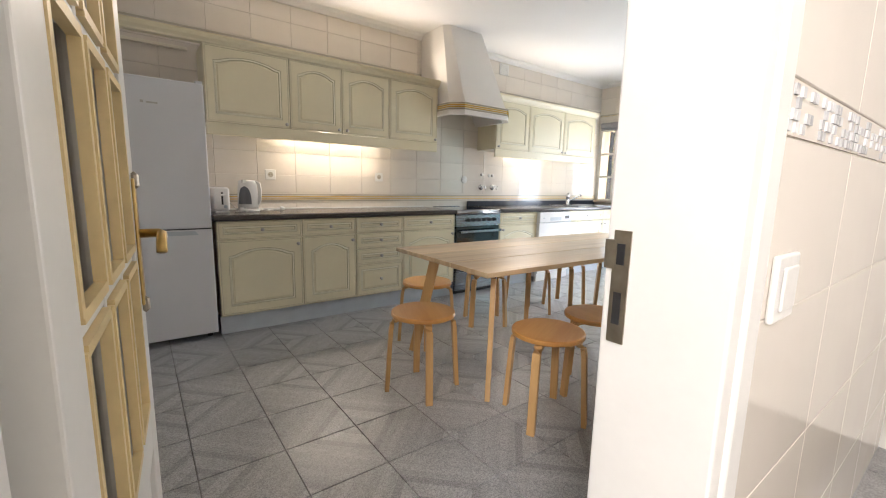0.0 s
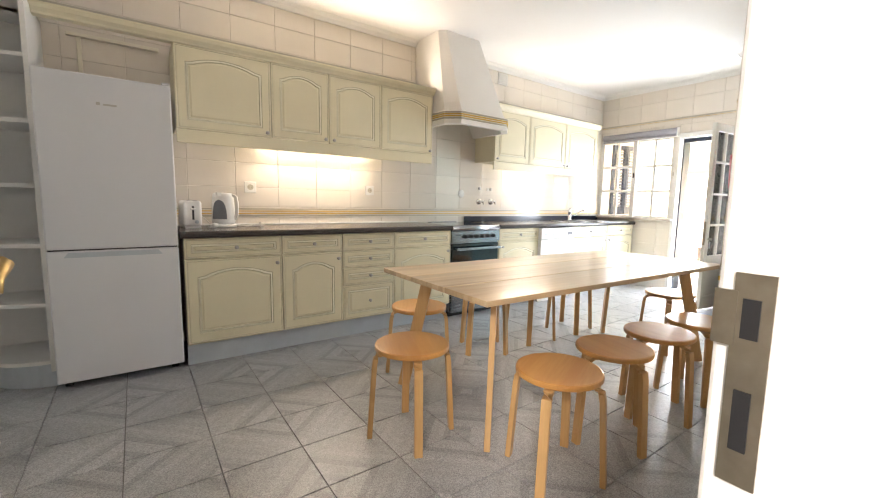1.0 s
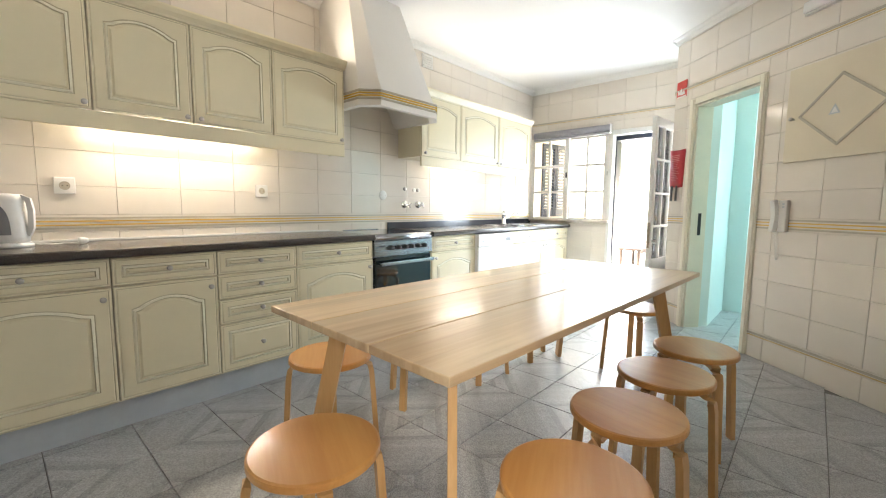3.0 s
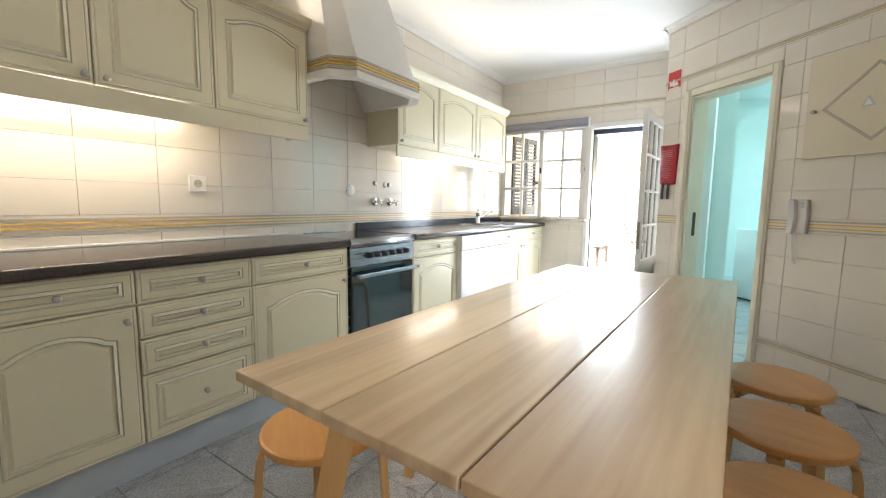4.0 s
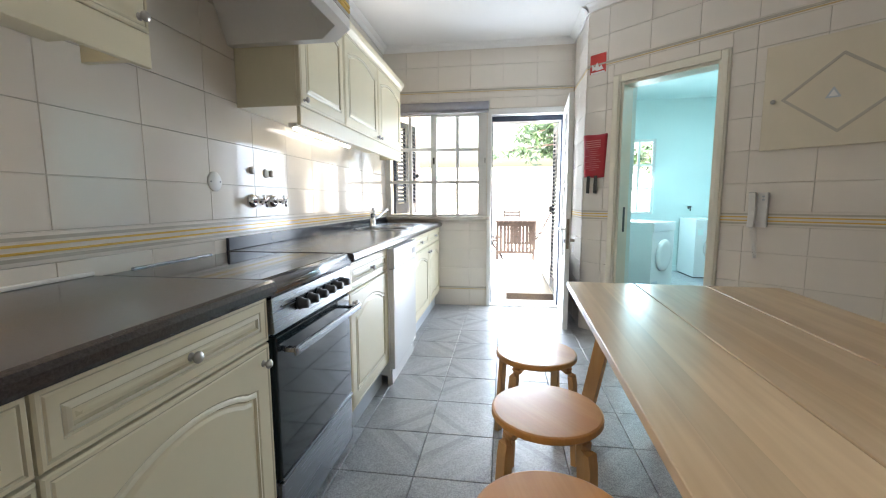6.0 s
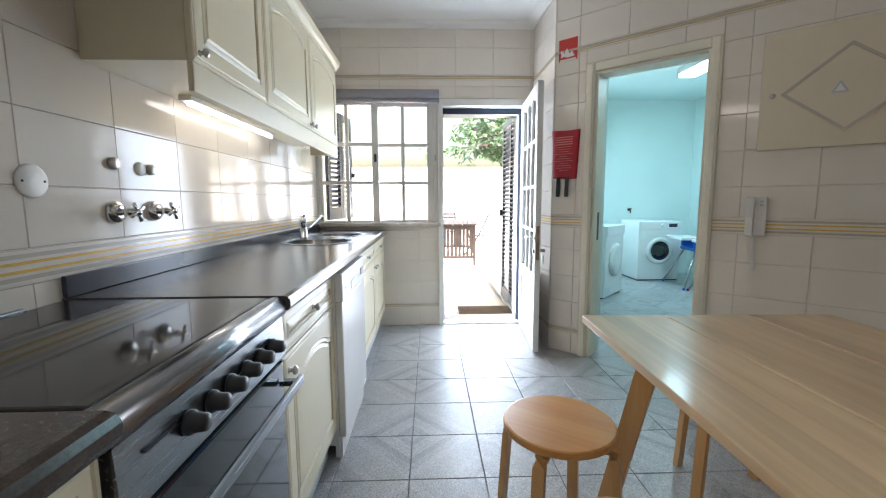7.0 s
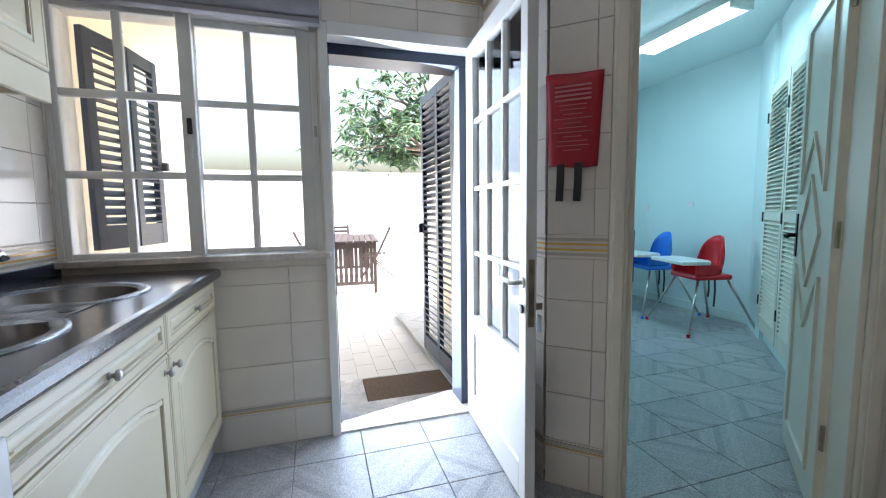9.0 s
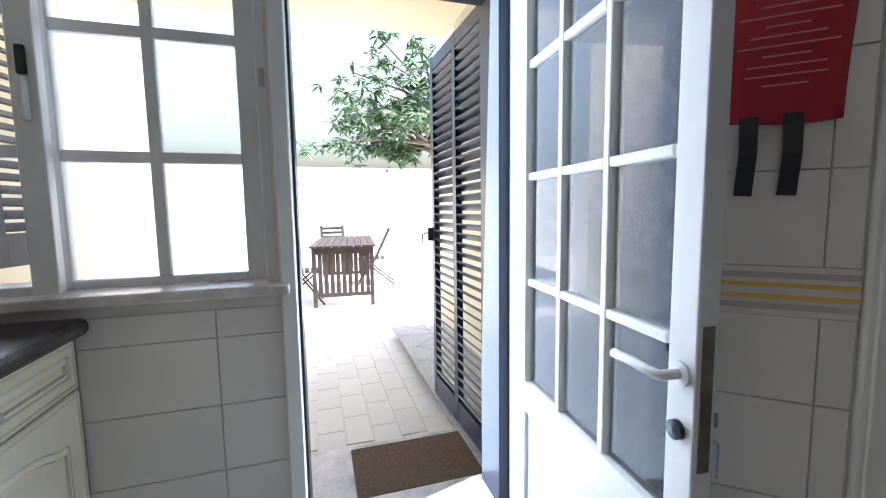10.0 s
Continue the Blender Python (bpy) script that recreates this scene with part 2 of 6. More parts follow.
M = dict(
    tile=mat("cream_wall_tile", (0.76, 0.705, 0.63), 0.10, 0, 0.03, 3, 0.02, 14, rnd=0.025),
    grout=mat("pale_grout", (0.76, 0.71, 0.63), 0.85, 0, 0.1, 20, 0.1, 200),
    yellow=mat("yellow_border_glaze", (0.72, 0.47, 0.10), 0.2),
    grey_line=mat("grey_border_glaze", (0.50, 0.46, 0.38), 0.25),
    ochre_line=mat("ochre_border_glaze", (0.62, 0.47, 0.24), 0.25),
    plaster=mat("white_plaster", (0.80, 0.78, 0.74), 0.8, 0, 0.04, 2, 0.12, 90),
    hood=mat("white_hood_plaster", (0.80, 0.77, 0.72), 0.7, 0, 0.03, 3, 0.08, 60),
    ceiling=mat("white_ceiling_paint", (0.82, 0.81, 0.79), 0.85, 0, 0.03, 1.5, 0.05, 80),
    # the laundry light's cyan tint is partly put into this wall colour
    mint=mat("light_tinted_mint_paint", (0.72, 0.82, 0.80), 0.7, 0, 0.04, 2, 0.05, 80),
    ftile=floor_tile_material("grey_banded_floor_tile"),
    fgrout=mat("dark_floor_grout", (0.20, 0.19, 0.18), 0.9),
    cream=mat("cream_lacquer", (0.76, 0.695, 0.50), 0.35, 0, 0.03, 4, 0.02, 30, rnd=0.015),
    # darker cream for the routed lines of the fronts
    groove=mat("darker_groove_cream", (0.56, 0.50, 0.34), 0.5),
    bead=mat("ivory_bead", (0.80, 0.76, 0.60), 0.35),
    plinth=mat("blue_grey_plinth", (0.50, 0.54, 0.58), 0.4),
    chrome=mat("chrome", (0.75, 0.75, 0.76), 0.08, 1.0, 0.02),
    nickel=mat("satin_nickel", (0.50, 0.48, 0.45), 0.3, 1.0, 0.05),
    brass=mat("worn_brass", (0.60, 0.42, 0.16), 0.3, 1.0, 0.15, 30),
    steel=mat("brushed_steel", (0.32, 0.335, 0.365), 0.26, 1.0, 0.06, 6, 0.03, 80, stretch=(1, 30, 30)),
    dark_steel=mat("tarnished_strike_steel", (0.34, 0.30, 0.24), 0.42, 1.0, 0.3, 25),
    granite=mat("dark_speckled_worktop", (0.060, 0.050, 0.046), 0.2, 0, 0.4, 150, 0.03, 300, rvar=0.1),
    upstand=mat("black_upstand", (0.025, 0.028, 0.04), 0.15),
    black=mat("black_plastic", (0.02, 0.02, 0.022), 0.3),
    ovenglass=mat("dark_oven_glass", (0.012, 0.02, 0.024), 0.04, 0, 0.02, spec=0.9),
    hobglass=mat("smoked_hob_lid_glass", (0.016, 0.014, 0.014), 0.05, 0, 0.2, 4, spec=0.45),
    white=mat("white_enamel", (0.80, 0.80, 0.79), 0.25, 0, 0.02, 3),
    fridge=mat("white_fridge_enamel", (0.70, 0.70, 0.72), 0.35, 0, 0.02, 3, 0.02, 200),
    whiteplastic=mat("white_plastic", (0.78, 0.77, 0.74), 0.35),
    joinery=mat("white_joinery_paint", (0.78, 0.77, 0.74), 0.4, 0, 0.04, 5, 0.03, 60),
    ivoryframe=mat("ivory_door_frame_paint", (0.76, 0.72, 0.60), 0.4, 0, 0.05, 6, 0.03, 60),
    yellowframe=mat("yellowed_ivory_lacquer", (0.74, 0.58, 0.30), 0.4, 0, 0.12, 9),
    table=wood("pale_oak_tabletop", (0.52, 0.36, 0.20), (0.79, 0.62, 0.40), 0.33, 0, 4.0, stave=0.079),
    birch=wood("birch_seat", (0.58, 0.27, 0.07), (0.68, 0.36, 0.11), 0.34, 0, 10.0),
    birchleg=wood("birch_leg", (0.58, 0.33, 0.12), (0.68, 0.43, 0.19), 0.35, 2, 14.0),
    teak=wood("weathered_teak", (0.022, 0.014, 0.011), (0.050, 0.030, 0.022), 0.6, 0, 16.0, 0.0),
    glass=clear_glass("window_glass"),
    blind=mat("grey_roller_blind", (0.34, 0.33, 0.36), 0.7, 0, 0.08, 20),
    shutter=mat("blue_black_shutter_paint", (0.020, 0.031, 0.058), 0.35, 0, 0.2, 10),
    marble=mat("veined_marble", (0.62, 0.56, 0.50), 0.25, 0, 0.4, 9),
    red=mat("red_vinyl", (0.42, 0.015, 0.03), 0.4, 0, 0.12, 15, 0.3, 25),
    print=mat("pale_red_print", (0.60, 0.22, 0.22), 0.5),
    kwin=mat("grey_translucent_window", (0.16, 0.165, 0.18), 0.2),
    # bowl steel with the inside's shade and brownish reflections put into its colour
    sinksteel=mat("shade_toned_sink_steel", (0.42, 0.40, 0.38), 0.22, 1.0, 0.1, 12),
    beigepanel=mat("beige_panel_paint", (0.68, 0.61, 0.47), 0.4, 0, 0.03, 4, 0.02, 40),
    redsign=mat("red_sign", (0.55, 0.03, 0.02), 0.4),
    redplastic=mat("red_plastic", (0.62, 0.02, 0.03), 0.25),
    blueplastic=mat("blue_plastic", (0.05, 0.20, 0.72), 0.25),
    patio=mat("pale_patio_tile", (0.72, 0.68, 0.61), 0.6, 0, 0.06, 3, 0.1, 80, rnd=0.03),
    render_wall=mat("cream_house_render", (0.78, 0.70, 0.52), 0.9, 0, 0.06, 1.5, 0.3, 70),
    white_wall=mat("whitewashed_wall", (0.82, 0.80, 0.76), 0.9, 0, 0.06, 1.2, 0.3, 60),
    mat_brown=mat("brown_coir", (0.13, 0.085, 0.05), 0.95, 0, 0.35, 90, 0.9, 220),
    leaf=mat("leaf_green", (0.075, 0.13, 0.05), 0.35, 0, 0.45, 3),
    bark=mat("bark", (0.12, 0.09, 0.07), 0.9, 0, 0.3, 12, 0.6, 40),
    tube=glow("lit_tube", (1.0, 0.9, 0.75), 1.0),
    ltube=glow("lit_laundry_tube", (0.85, 1.0, 1.0), 1.0),
    mosaic_a=mat("grey_blue_mosaic", (0.60, 0.61, 0.62), 0.2, rnd=0.25),
)


# ---- builders ----
def finish(name, bm, material, parent=None, smooth=False):
    me = bpy.data.meshes.new(name)
    bmesh.ops.recalc_face_normals(bm, faces=bm.faces)
    bm.to_mesh(me)
    bm.free()
    for m in (material if isinstance(material, (list, tuple)) else [material]):
        me.materials.append(m)
    if smooth:
        for f in me.polygons:
            f.use_smooth = True
    ob = new(name, me)
    if parent:
        ob.parent = parent
    return ob


def part(name, bm, material, parent, label="", smooth=False):
    ob = finish(name, bm, material, parent, smooth)
    if label:
        ob["label"] = label
    return ob


def thing(name, m, label, category, group="", kind=""):
    ob = new(name)
    ob.empty_display_size = 0.05
    ob.matrix_basis = m
    return tagged(ob, label, category, group, kind)


def add_box(bm, x0, x1, y0, y1, z0, z1, m=None):
    v = [bm.verts.new(c) for c in ((x0, y0, z0), (x1, y0, z0), (x1, y1, z0), (x0, y1, z0), (x0, y0, z1), (x1, y0, z1), (x1, y1, z1), (x0, y1, z1))]
    if m is not None:
        for w in v:
            w.co = m @ w.co
    for q in ((3, 2, 1, 0), (4, 5, 6, 7), (0, 1, 5, 4), (1, 2, 6, 5), (2, 3, 7, 6), (3, 0, 4, 7)):
        bm.faces.new([v[k] for k in q])
    return v


def box(x0, x1, y0, y1, z0, z1, bev=0.0, seg=2, m=None):
    bm = bmesh.new()
    add_box(bm, x0, x1, y0, y1, z0, z1, m)
    if bev:
        bmesh.ops.bevel(bm, geom=bm.edges[:], offset=bev, segments=seg, affect="EDGES", profile=0.5)
    return bm


def lathe(profile, n=24, m=None, capped=True):
    """Turned shape from (radius, z) pairs."""
    bm = bmesh.new()
    rings = []
    for r, z in profile:
        if r < 1e-6:
            rings.append([bm.verts.new((0, 0, z))])
        else:
            rings.append([bm.verts.new((r * math.cos(2 * math.pi * k / n), r * math.sin(2 * math.pi * k / n), z)) for k in range(n)])
    for a, b in zip(rings, rings[1:]):
        for k in range(n):
            k2 = (k + 1) % n
            if len(a) == 1 and len(b) == 1:
                continue
            if len(a) == 1:
                bm.faces.new((a[0], b[k], b[k2]))
            elif len(b) == 1:
                bm.faces.new((a[k], a[k2], b[0]))
            else:
                bm.faces.new((a[k], a[k2], b[k2], b[k]))
    for ring in (rings[0], rings[-1]):
        if len(ring) > 1 and capped:
            bm.faces.new(ring)
    if m is not None:
        bm.transform(m)
    return bm


def prism(points, z0, z1, bev=0.0, m=None, seg=2):
    """Upright prism over a plan outline."""
    bm = bmesh.new()
    lo = [bm.verts.new((x, y, z0)) for x, y in points]
    hi = [bm.verts.new((x, y, z1)) for x, y in points]
    bm.faces.new(lo[::-1])
    bm.faces.new(hi)
    n = len(points)
    for k in range(n):
        bm.faces.new((lo[k], lo[(k + 1) % n], hi[(k + 1) % n], hi[k]))
    if bev:
        bmesh.ops.bevel(bm, geom=bm.edges[:], offset=bev, segments=seg, affect="EDGES", profile=0.5)
    if m is not None:
        bm.transform(m)
    return bm


def sweep(path, w, h, up=(0, 0, 1), round_n=0, closed=False):
    """A bar of section w x h (or a round rod of radius w) along a path."""
    bm = bmesh.new()
    pts = [Vector(p) for p in path]
    rings = []
    for i, p in enumerate(pts):
        if closed:
            d = pts[(i + 1) % len(pts)] - pts[i - 1]
        else:
            d = pts[min(i + 1, len(pts) - 1)] - pts[max(i - 1, 0)]
        d.normalize()
        u = Vector(up)
        s = d.cross(u)
        if s.length < 1e-4:
            s = d.cross(Vector((1, 0.01, 0)))
        s.normalize()
        u = s.cross(d).normalized()
        if round_n:
            ring = [bm.verts.new(p + (s * math.cos(a) + u * math.sin(a)) * w) for a in (2 * math.pi * k / round_n for k in range(round_n))]
        else:
            ring = [bm.verts.new(p + s * a * w / 2 + u * b * h / 2) for a, b in ((-1, -1), (1, -1), (1, 1), (-1, 1))]
        rings.append(ring)
    n = len(rings[0])
    seq = list(zip(rings, rings[1:])) + ([(rings[-1], rings[0])] if closed else [])
    for a, b in seq:
        for k in range(n):
            bm.faces.new((a[k], a[(k + 1) % n], b[(k + 1) % n], b[k]))
    if not closed:
        bm.faces.new(rings[0][::-1])
        bm.faces.new(rings[-1])
    return bm


def panel_front(w, h, arch=0.0, margin=0.06, t=0.019, n=12):
    """A routed front in the x-z plane, facing -y, its corner at the origin."""
    bm = bmesh.new()

    def outline(mg, d):
        x0, x1, z0, z1 = mg, w - mg, mg, h - mg - arch
        pts = [(x0, z0), (x1, z0), (x1, z1)]
        for k in range(1, n):
            u = k / n
            bow = arch * max(0.0, math.sin(math.pi * min(1, max(0, (u - 0.06) / 0.88)))) ** 0.75
            pts.append((x1 + (x0 - x1) * u, z1 + bow))
        pts.append((x0, z1))
        return [bm.verts.new((x, d, z)) for x, z in pts]

    def border(e, d):
        pts = [(e, e), (w - e, e), (w - e, h - e)] + [(w - e + (2 * e - w) * k / n, h - e) for k in range(1, n)] + [(e, h - e)]
        return [bm.verts.new((x, d, z)) for x, z in pts]

    loops = [border(0.0, t), border(0.0, 0.004), border(0.004, 0.0), border(0.010, 0.0), border(0.0135, 0.002), border(0.017, 0.0)]
    loops += [outline(margin, 0.0), outline(margin + 0.004, 0.0035), outline(margin + 0.008, 0.0), outline(margin + 0.015, -0.002), outline(margin + 0.019, 0.0045), outline(margin + 0.024, 0.004), outline(margin + 0.032, 0.0)]
    for i, (a, b) in enumerate(zip(loops, loops[1:])):
        for k in range(len(a)):
            f = bm.faces.new((a[k], a[(k + 1) % len(a)], b[(k + 1) % len(a)], b[k]))
            f.material_index = {3: 1, 6: 1, 7: 2, 8: 2, 9: 1}.get(i, 0)
    bm.faces.new(loops[-1])
    bm.faces.new(loops[0][::-1])
    return bm


def knob_mesh():
    return lathe([(0.0, 0.026), (0.009, 0.025), (0.0135, 0.02), (0.013, 0.015), (0.006, 0.011), (0.0055, 0.003), (0.010, 0.001), (0.010, 0.0)], 14, pose(0, 0, 0, 90))


def add_knob(parent, x, z):
    ob = part("handle", knob_mesh(), M["nickel"], parent, "small satin nickel knob", True)
    ob.location = (x, 0, z)
    return ob


def front(name, parent, x, z, w, h, arch, knob, margin=0.06, tilt=0.0):
    ob = part(name, panel_front(w, h, arch, margin), [M["cream"], M["groove"], M["bead"]], parent)
    ob.location = (x, 0, z)
    if tilt:
        ob.rotation_euler = (0, radians(tilt), 0)
    if knob:
        add_knob(ob, *knob)
    return ob


# ---- setting ----
WALL_Y, WIN_X, CEIL = 4.15, 5.80, 2.67
DIAG = Matrix.Translation((4.345, 1.333, 0)) @ Matrix.Rotation(radians(47.8), 4, "Z")   # x along the wall, y into the kitchen


ENTRY = Matrix.Translation((0.016, 0.046, 0))   # the entry, its hall and the stub beside it


def slab(name, bm, material, label, category="wall", m=None):
    ob = tagged(finish(name, bm, material), label, category, kind="structure")
    if m is not None:
        ob.matrix_basis = m
    return ob


TILE_CACHE = {}


def tile_mesh(w, h, material):
    key = (round(w, 3), round(h, 3), material.name)
    if key not in TILE_CACHE:
        bm = bmesh.new()
        e, t = 0.0014, 0.006
        a = [bm.verts.new(c) for c in ((0, 0, 0), (w, 0, 0), (w, 0, h), (0, 0, h))]
        b = [bm.verts.new(c) for c in ((0, t * 0.6, 0), (w, t * 0.6, 0), (w, t * 0.6, h), (0, t * 0.6, h))]
        c = [bm.verts.new(q) for q in ((e, t, e), (w - e, t, e), (w - e, t, h - e), (e, t, h - e))]
        for lo, hi in ((a, b), (b, c)):
            for k in range(4):
                bm.faces.new((lo[k], lo[(k + 1) % 4], hi[(k + 1) % 4], hi[k]))
        bm.faces.new(c)
        bmesh.ops.recalc_face_normals(bm, faces=bm.faces)
        me = bpy.data.meshes.new("wall_tile")
        bm.to_mesh(me)
        bm.free()
        me.materials.append(material)
        TILE_CACHE[key] = me
    return TILE_CACHE[key]


def cut(rects, hole):
    out = []
    hx0, hx1, hz0, hz1 = hole
    for x0, x1, z0, z1 in rects:
        if hx0 >= x1 or hx1 <= x0 or hz0 >= z1 or hz1 <= z0:
            out.append((x0, x1, z0, z1))
            continue
        if hx0 > x0:
            out.append((x0, hx0, z0, z1))
        if hx1 < x1:
            out.append((hx1, x1, z0, z1))
        mx0, mx1 = max(x0, hx0), min(x1, hx1)
        if hz0 > z0:
            out.append((mx0, mx1, z0, hz0))
        if hz1 < z1:
            out.append((mx0, mx1, hz1, z1))
    return [r for r in out if r[1] - r[0] > 0.012 and r[3] - r[2] > 0.012]


TILE_JOBS = []


def lay_tiles(parent, m, u0, u1, rows, joint, pitch, holes=(), gap=0.0014, name="wall_tile"):
    """Tiles on a wall whose local x runs along it and whose y is its normal."""
    TILE_JOBS.append((parent, m, u0, u1, rows, joint, pitch, holes, gap, name))


def run_tile_jobs():
    for parent, m, u0, u1, rows, joint, pitch, holes, gap, name in TILE_JOBS:
        k0 = math.floor((u0 - joint) / pitch)
        k1 = math.ceil((u1 - joint) / pitch)
        for z0, z1 in rows:
            for k in range(k0, k1):
                a, b = max(u0, joint + k * pitch), min(u1, joint + (k + 1) * pitch)
                if b - a < 0.015:
                    continue
                rects = [(a, b, z0, z1)]
                for hole in holes:
                    rects = cut(rects, hole)
                for x0, x1, y0, y1 in rects:
                    ob = new(name, tile_mesh(x1 - x0 - gap, y1 - y0 - gap, M["tile"]))
                    ob.parent = parent
                    ob.matrix_basis = m @ pose(x0 + gap / 2, 0, y0 + gap / 2)


def border(parent, m, u0, u1, z, h=0.092):
    """Decorative border: pale strip with grey bands and two yellow lines."""
    bm = bmesh.new()
    add_box(bm, u0, u1, 0, 0.0065, z, z + h)
    for a, b, mi, d in ((0.12, 0.24, 2, 0.0085), (0.34, 0.42, 1, 0.010), (0.58, 0.66, 1, 0.010), (0.76, 0.88, 2, 0.0085)):
        k = len(bm.faces)
        add_box(bm, u0, u1, 0.001, d, z + a * h, z + b * h)
        bm.faces.ensure_lookup_table()
        for f in list(bm.faces)[k:]:
            f.material_index = mi
    bm.transform(m)
    return part("border_trim", bm, [M["tile"], M["yellow"], M["grey_line"]], parent, "cream border strip with yellow lines")


def thin_trim(parent, m, u0, u1, z):
    bm = bmesh.new()
    add_box(bm, u0, u1, 0, 0.006, z, z + 0.04)
    for a, b, d, mi in ((0.020, 0.034, 0.011, 1), (0.008, 0.015, 0.010, 2)):
        k = len(bm.faces)
        add_box(bm, u0, u1, 0.001, d, z + a, z + b)
        bm.faces.ensure_lookup_table()
        for f in list(bm.faces)[k:]:
            f.material_index = mi
    bm.transform(m)
    return part("pencil_trim", bm, [M["tile"], M["grey_line"], M["ochre_line"]], parent, "raised beige pencil tile")


def steps(a, pitch, stop):
    out = [a]
    while out[-1] + pitch < stop - 0.02:
        out.append(out[-1] + pitch)
    return list(zip(out, out[1:] + [stop]))


# floor
floor = slab("floor", box(-2.2, WIN_X + 0.02, -2.2, 4.3, -0.12, -0.008), M["fgrout"], "grey stoneware tiled kitchen floor with dark joints", "floor")
floor_laundry = slab("floor_laundry", box(WIN_X + 0.02, 8.5, -1.2, 2.16, -0.12, -0.008), M["fgrout"], "grey stoneware tiled laundry floor", "floor")

# wall with the worktop
wall_north = slab("wall_north", box(-0.95, 6.05, WALL_Y, WALL_Y + 0.2, -0.1, 2.8), M["grout"], "cream glazed tiled wall behind the worktop")
NORTH = Matrix.Translation((0, WALL_Y, 0)) @ Matrix.Rotation(math.pi, 4, "Z")       # local x = -world x
rows_n = steps(0.0, 0.19, 0.945) + [(1.035, 1.191)] + steps(1.191, 0.193, 2.25) + steps(2.29, 0.19, CEIL)
lay_tiles(wall_north, NORTH, -WIN_X, 0.65, rows_n, -2.464, 0.3245, [(-2.5, -0.45, 1.58, 2.09), (-5.2, -3.35, 1.6, 2.09), (-5.79, -0.42, 0.0, 0.88), (-3.0, -2.55, 2.46, 2.7)])
border(wall_north, NORTH, -WIN_X, 0.65, 0.947, 0.086)
thin_trim(wall_north, NORTH, -WIN_X, 0.65, 2.25)

# wall with the garden door and the window
bm = bmesh.new()
DX0, DX1, DOOR_Y0, DOOR_Y1, DOOR_H = WIN_X, WIN_X + 0.25, 2.275, 3.03, 2.0
WY0, WY1, WZ0, WZ1 = 3.07, 4.14, 0.925, 2.04
add_box(bm, DX0, DX1, 1.95, DOOR_Y0, -0.1, 2.8)
add_box(bm, DX0, DX1, DOOR_Y0, DOOR_Y1, DOOR_H, 2.8)
add_box(bm, DX0, DX1, DOOR_Y1, WY0, -0.1, 2.8)
add_box(bm, DX0, DX1, WY0, WY1, -0.1, WZ0)
add_box(bm, DX0, DX1, WY0, WY1, WZ1, 2.8)
add_box(bm, DX0, DX1, WY1, WALL_Y, -0.1, 2.8)
wall_east = slab("wall_east", bm, M["grout"], "cream tiled outer wall with garden door and window")
EAST = Matrix.Translation((WIN_X, 0, 0)) @ Matrix.Rotation(radians(90), 4, "Z")      # local x = world y, normal -x
rows_e = [(0.0, 0.17)] + steps(0.21, 0.198, 0.945) + steps(0.945, 0.2, 2.2) + steps(2.24, 0.226, CEIL)
lay_tiles(wall_east, EAST, 2.215, 4.14, rows_e, 3.236, 0.33, [(DOOR_Y0 - 0.05, DOOR_Y1 + 0.01, -1, DOOR_H + 0.04), (WY0 - 0.035, 4.2, WZ0 - 0.04, WZ1), (3.58, 4.2, 0, 0.93)])
thin_trim(wall_east, EAST, 3.06, 3.58, 0.17)
thin_trim(wall_east, EAST, 2.215, 4.14, 2.2)

# short return and slanting wall with the laundry door
wall_return = slab("wall_return", box(5.21, WIN_X, 1.95, 2.215, -0.1, 2.8), M["grout"], "short cream tiled wall beside the garden door")
RETURN = Matrix.Translation((0, 2.215, 0))
rows_d = [(0.0, 0.155)] + steps(0.2, 0.195, 0.95) + [(1.042, 1.218)] + steps(1.218, 0.204, 2.17) + steps(2.21, 0.2, CEIL)
lay_tiles(wall_return, RETURN, 5.147, WIN_X - 0.008, rows_d, 5.48, 0.325)
border(wall_return, RETURN, 5.147, WIN_X - 0.008, 0.95)
thin_trim(wall_return, RETURN, 5.147, WIN_X - 0.008, 2.17)
thin_trim(wall_return, RETURN, 5.147, WIN_X - 0.008, 0.155)
LD0, LD1, LDH = 0.225, 0.897, 2.02
bm = bmesh.new()
add_box(bm, -2.6, LD0, -0.14, 0, -0.1, 2.8, DIAG)
add_box(bm, LD0, LD1, -0.14, 0, LDH, 2.8, DIAG)
add_box(bm, LD1, 1.18, -0.14, 0, -0.1, 2.8, DIAG)
wall_slant = slab("wall_slant", bm, M["grout"], "slanting cream tiled wall with the laundry doorway")
cas = [(LD0 - 0.055, LD1 + 0.065, -1, LDH + 0.06)]
lay_tiles(wall_slant, DIAG, -2.6, 1.19, rows_d, 0.039, 0.325, cas)
for a, b in ((-2.6, LD0 - 0.056), (LD1 + 0.066, 1.19)):
    border(wall_slant, DIAG, a, b, 0.95)
    thin_trim(wall_slant, DIAG, a, b, 0.155)
thin_trim(wall_slant, DIAG, -2.6, 1.19, 2.17)

# south wall with its return beside the entry, entry wall, west wall, hall
wall_south = slab("wall_south", box(0.955, 3.74, 0.45, 0.737, -0.1, 2.8), M["grout"], "cream tiled wall beside the entry door", m=ENTRY)
rows_s = steps(0.0, 0.19, 0.945) + steps(1.037, 0.195, CEIL)
lay_tiles(wall_south, Matrix.Translation((0, 0.737, 0)), 0.95, 3.74, rows_s, 0.95, 0.325)
WSTUB = Matrix.Translation((0.955, 0, 0)) @ Matrix.Rotation(radians(90), 4, "Z")
lay_tiles(wall_south, WSTUB, 0.62, 0.743, rows_s, 0.62, 0.30)
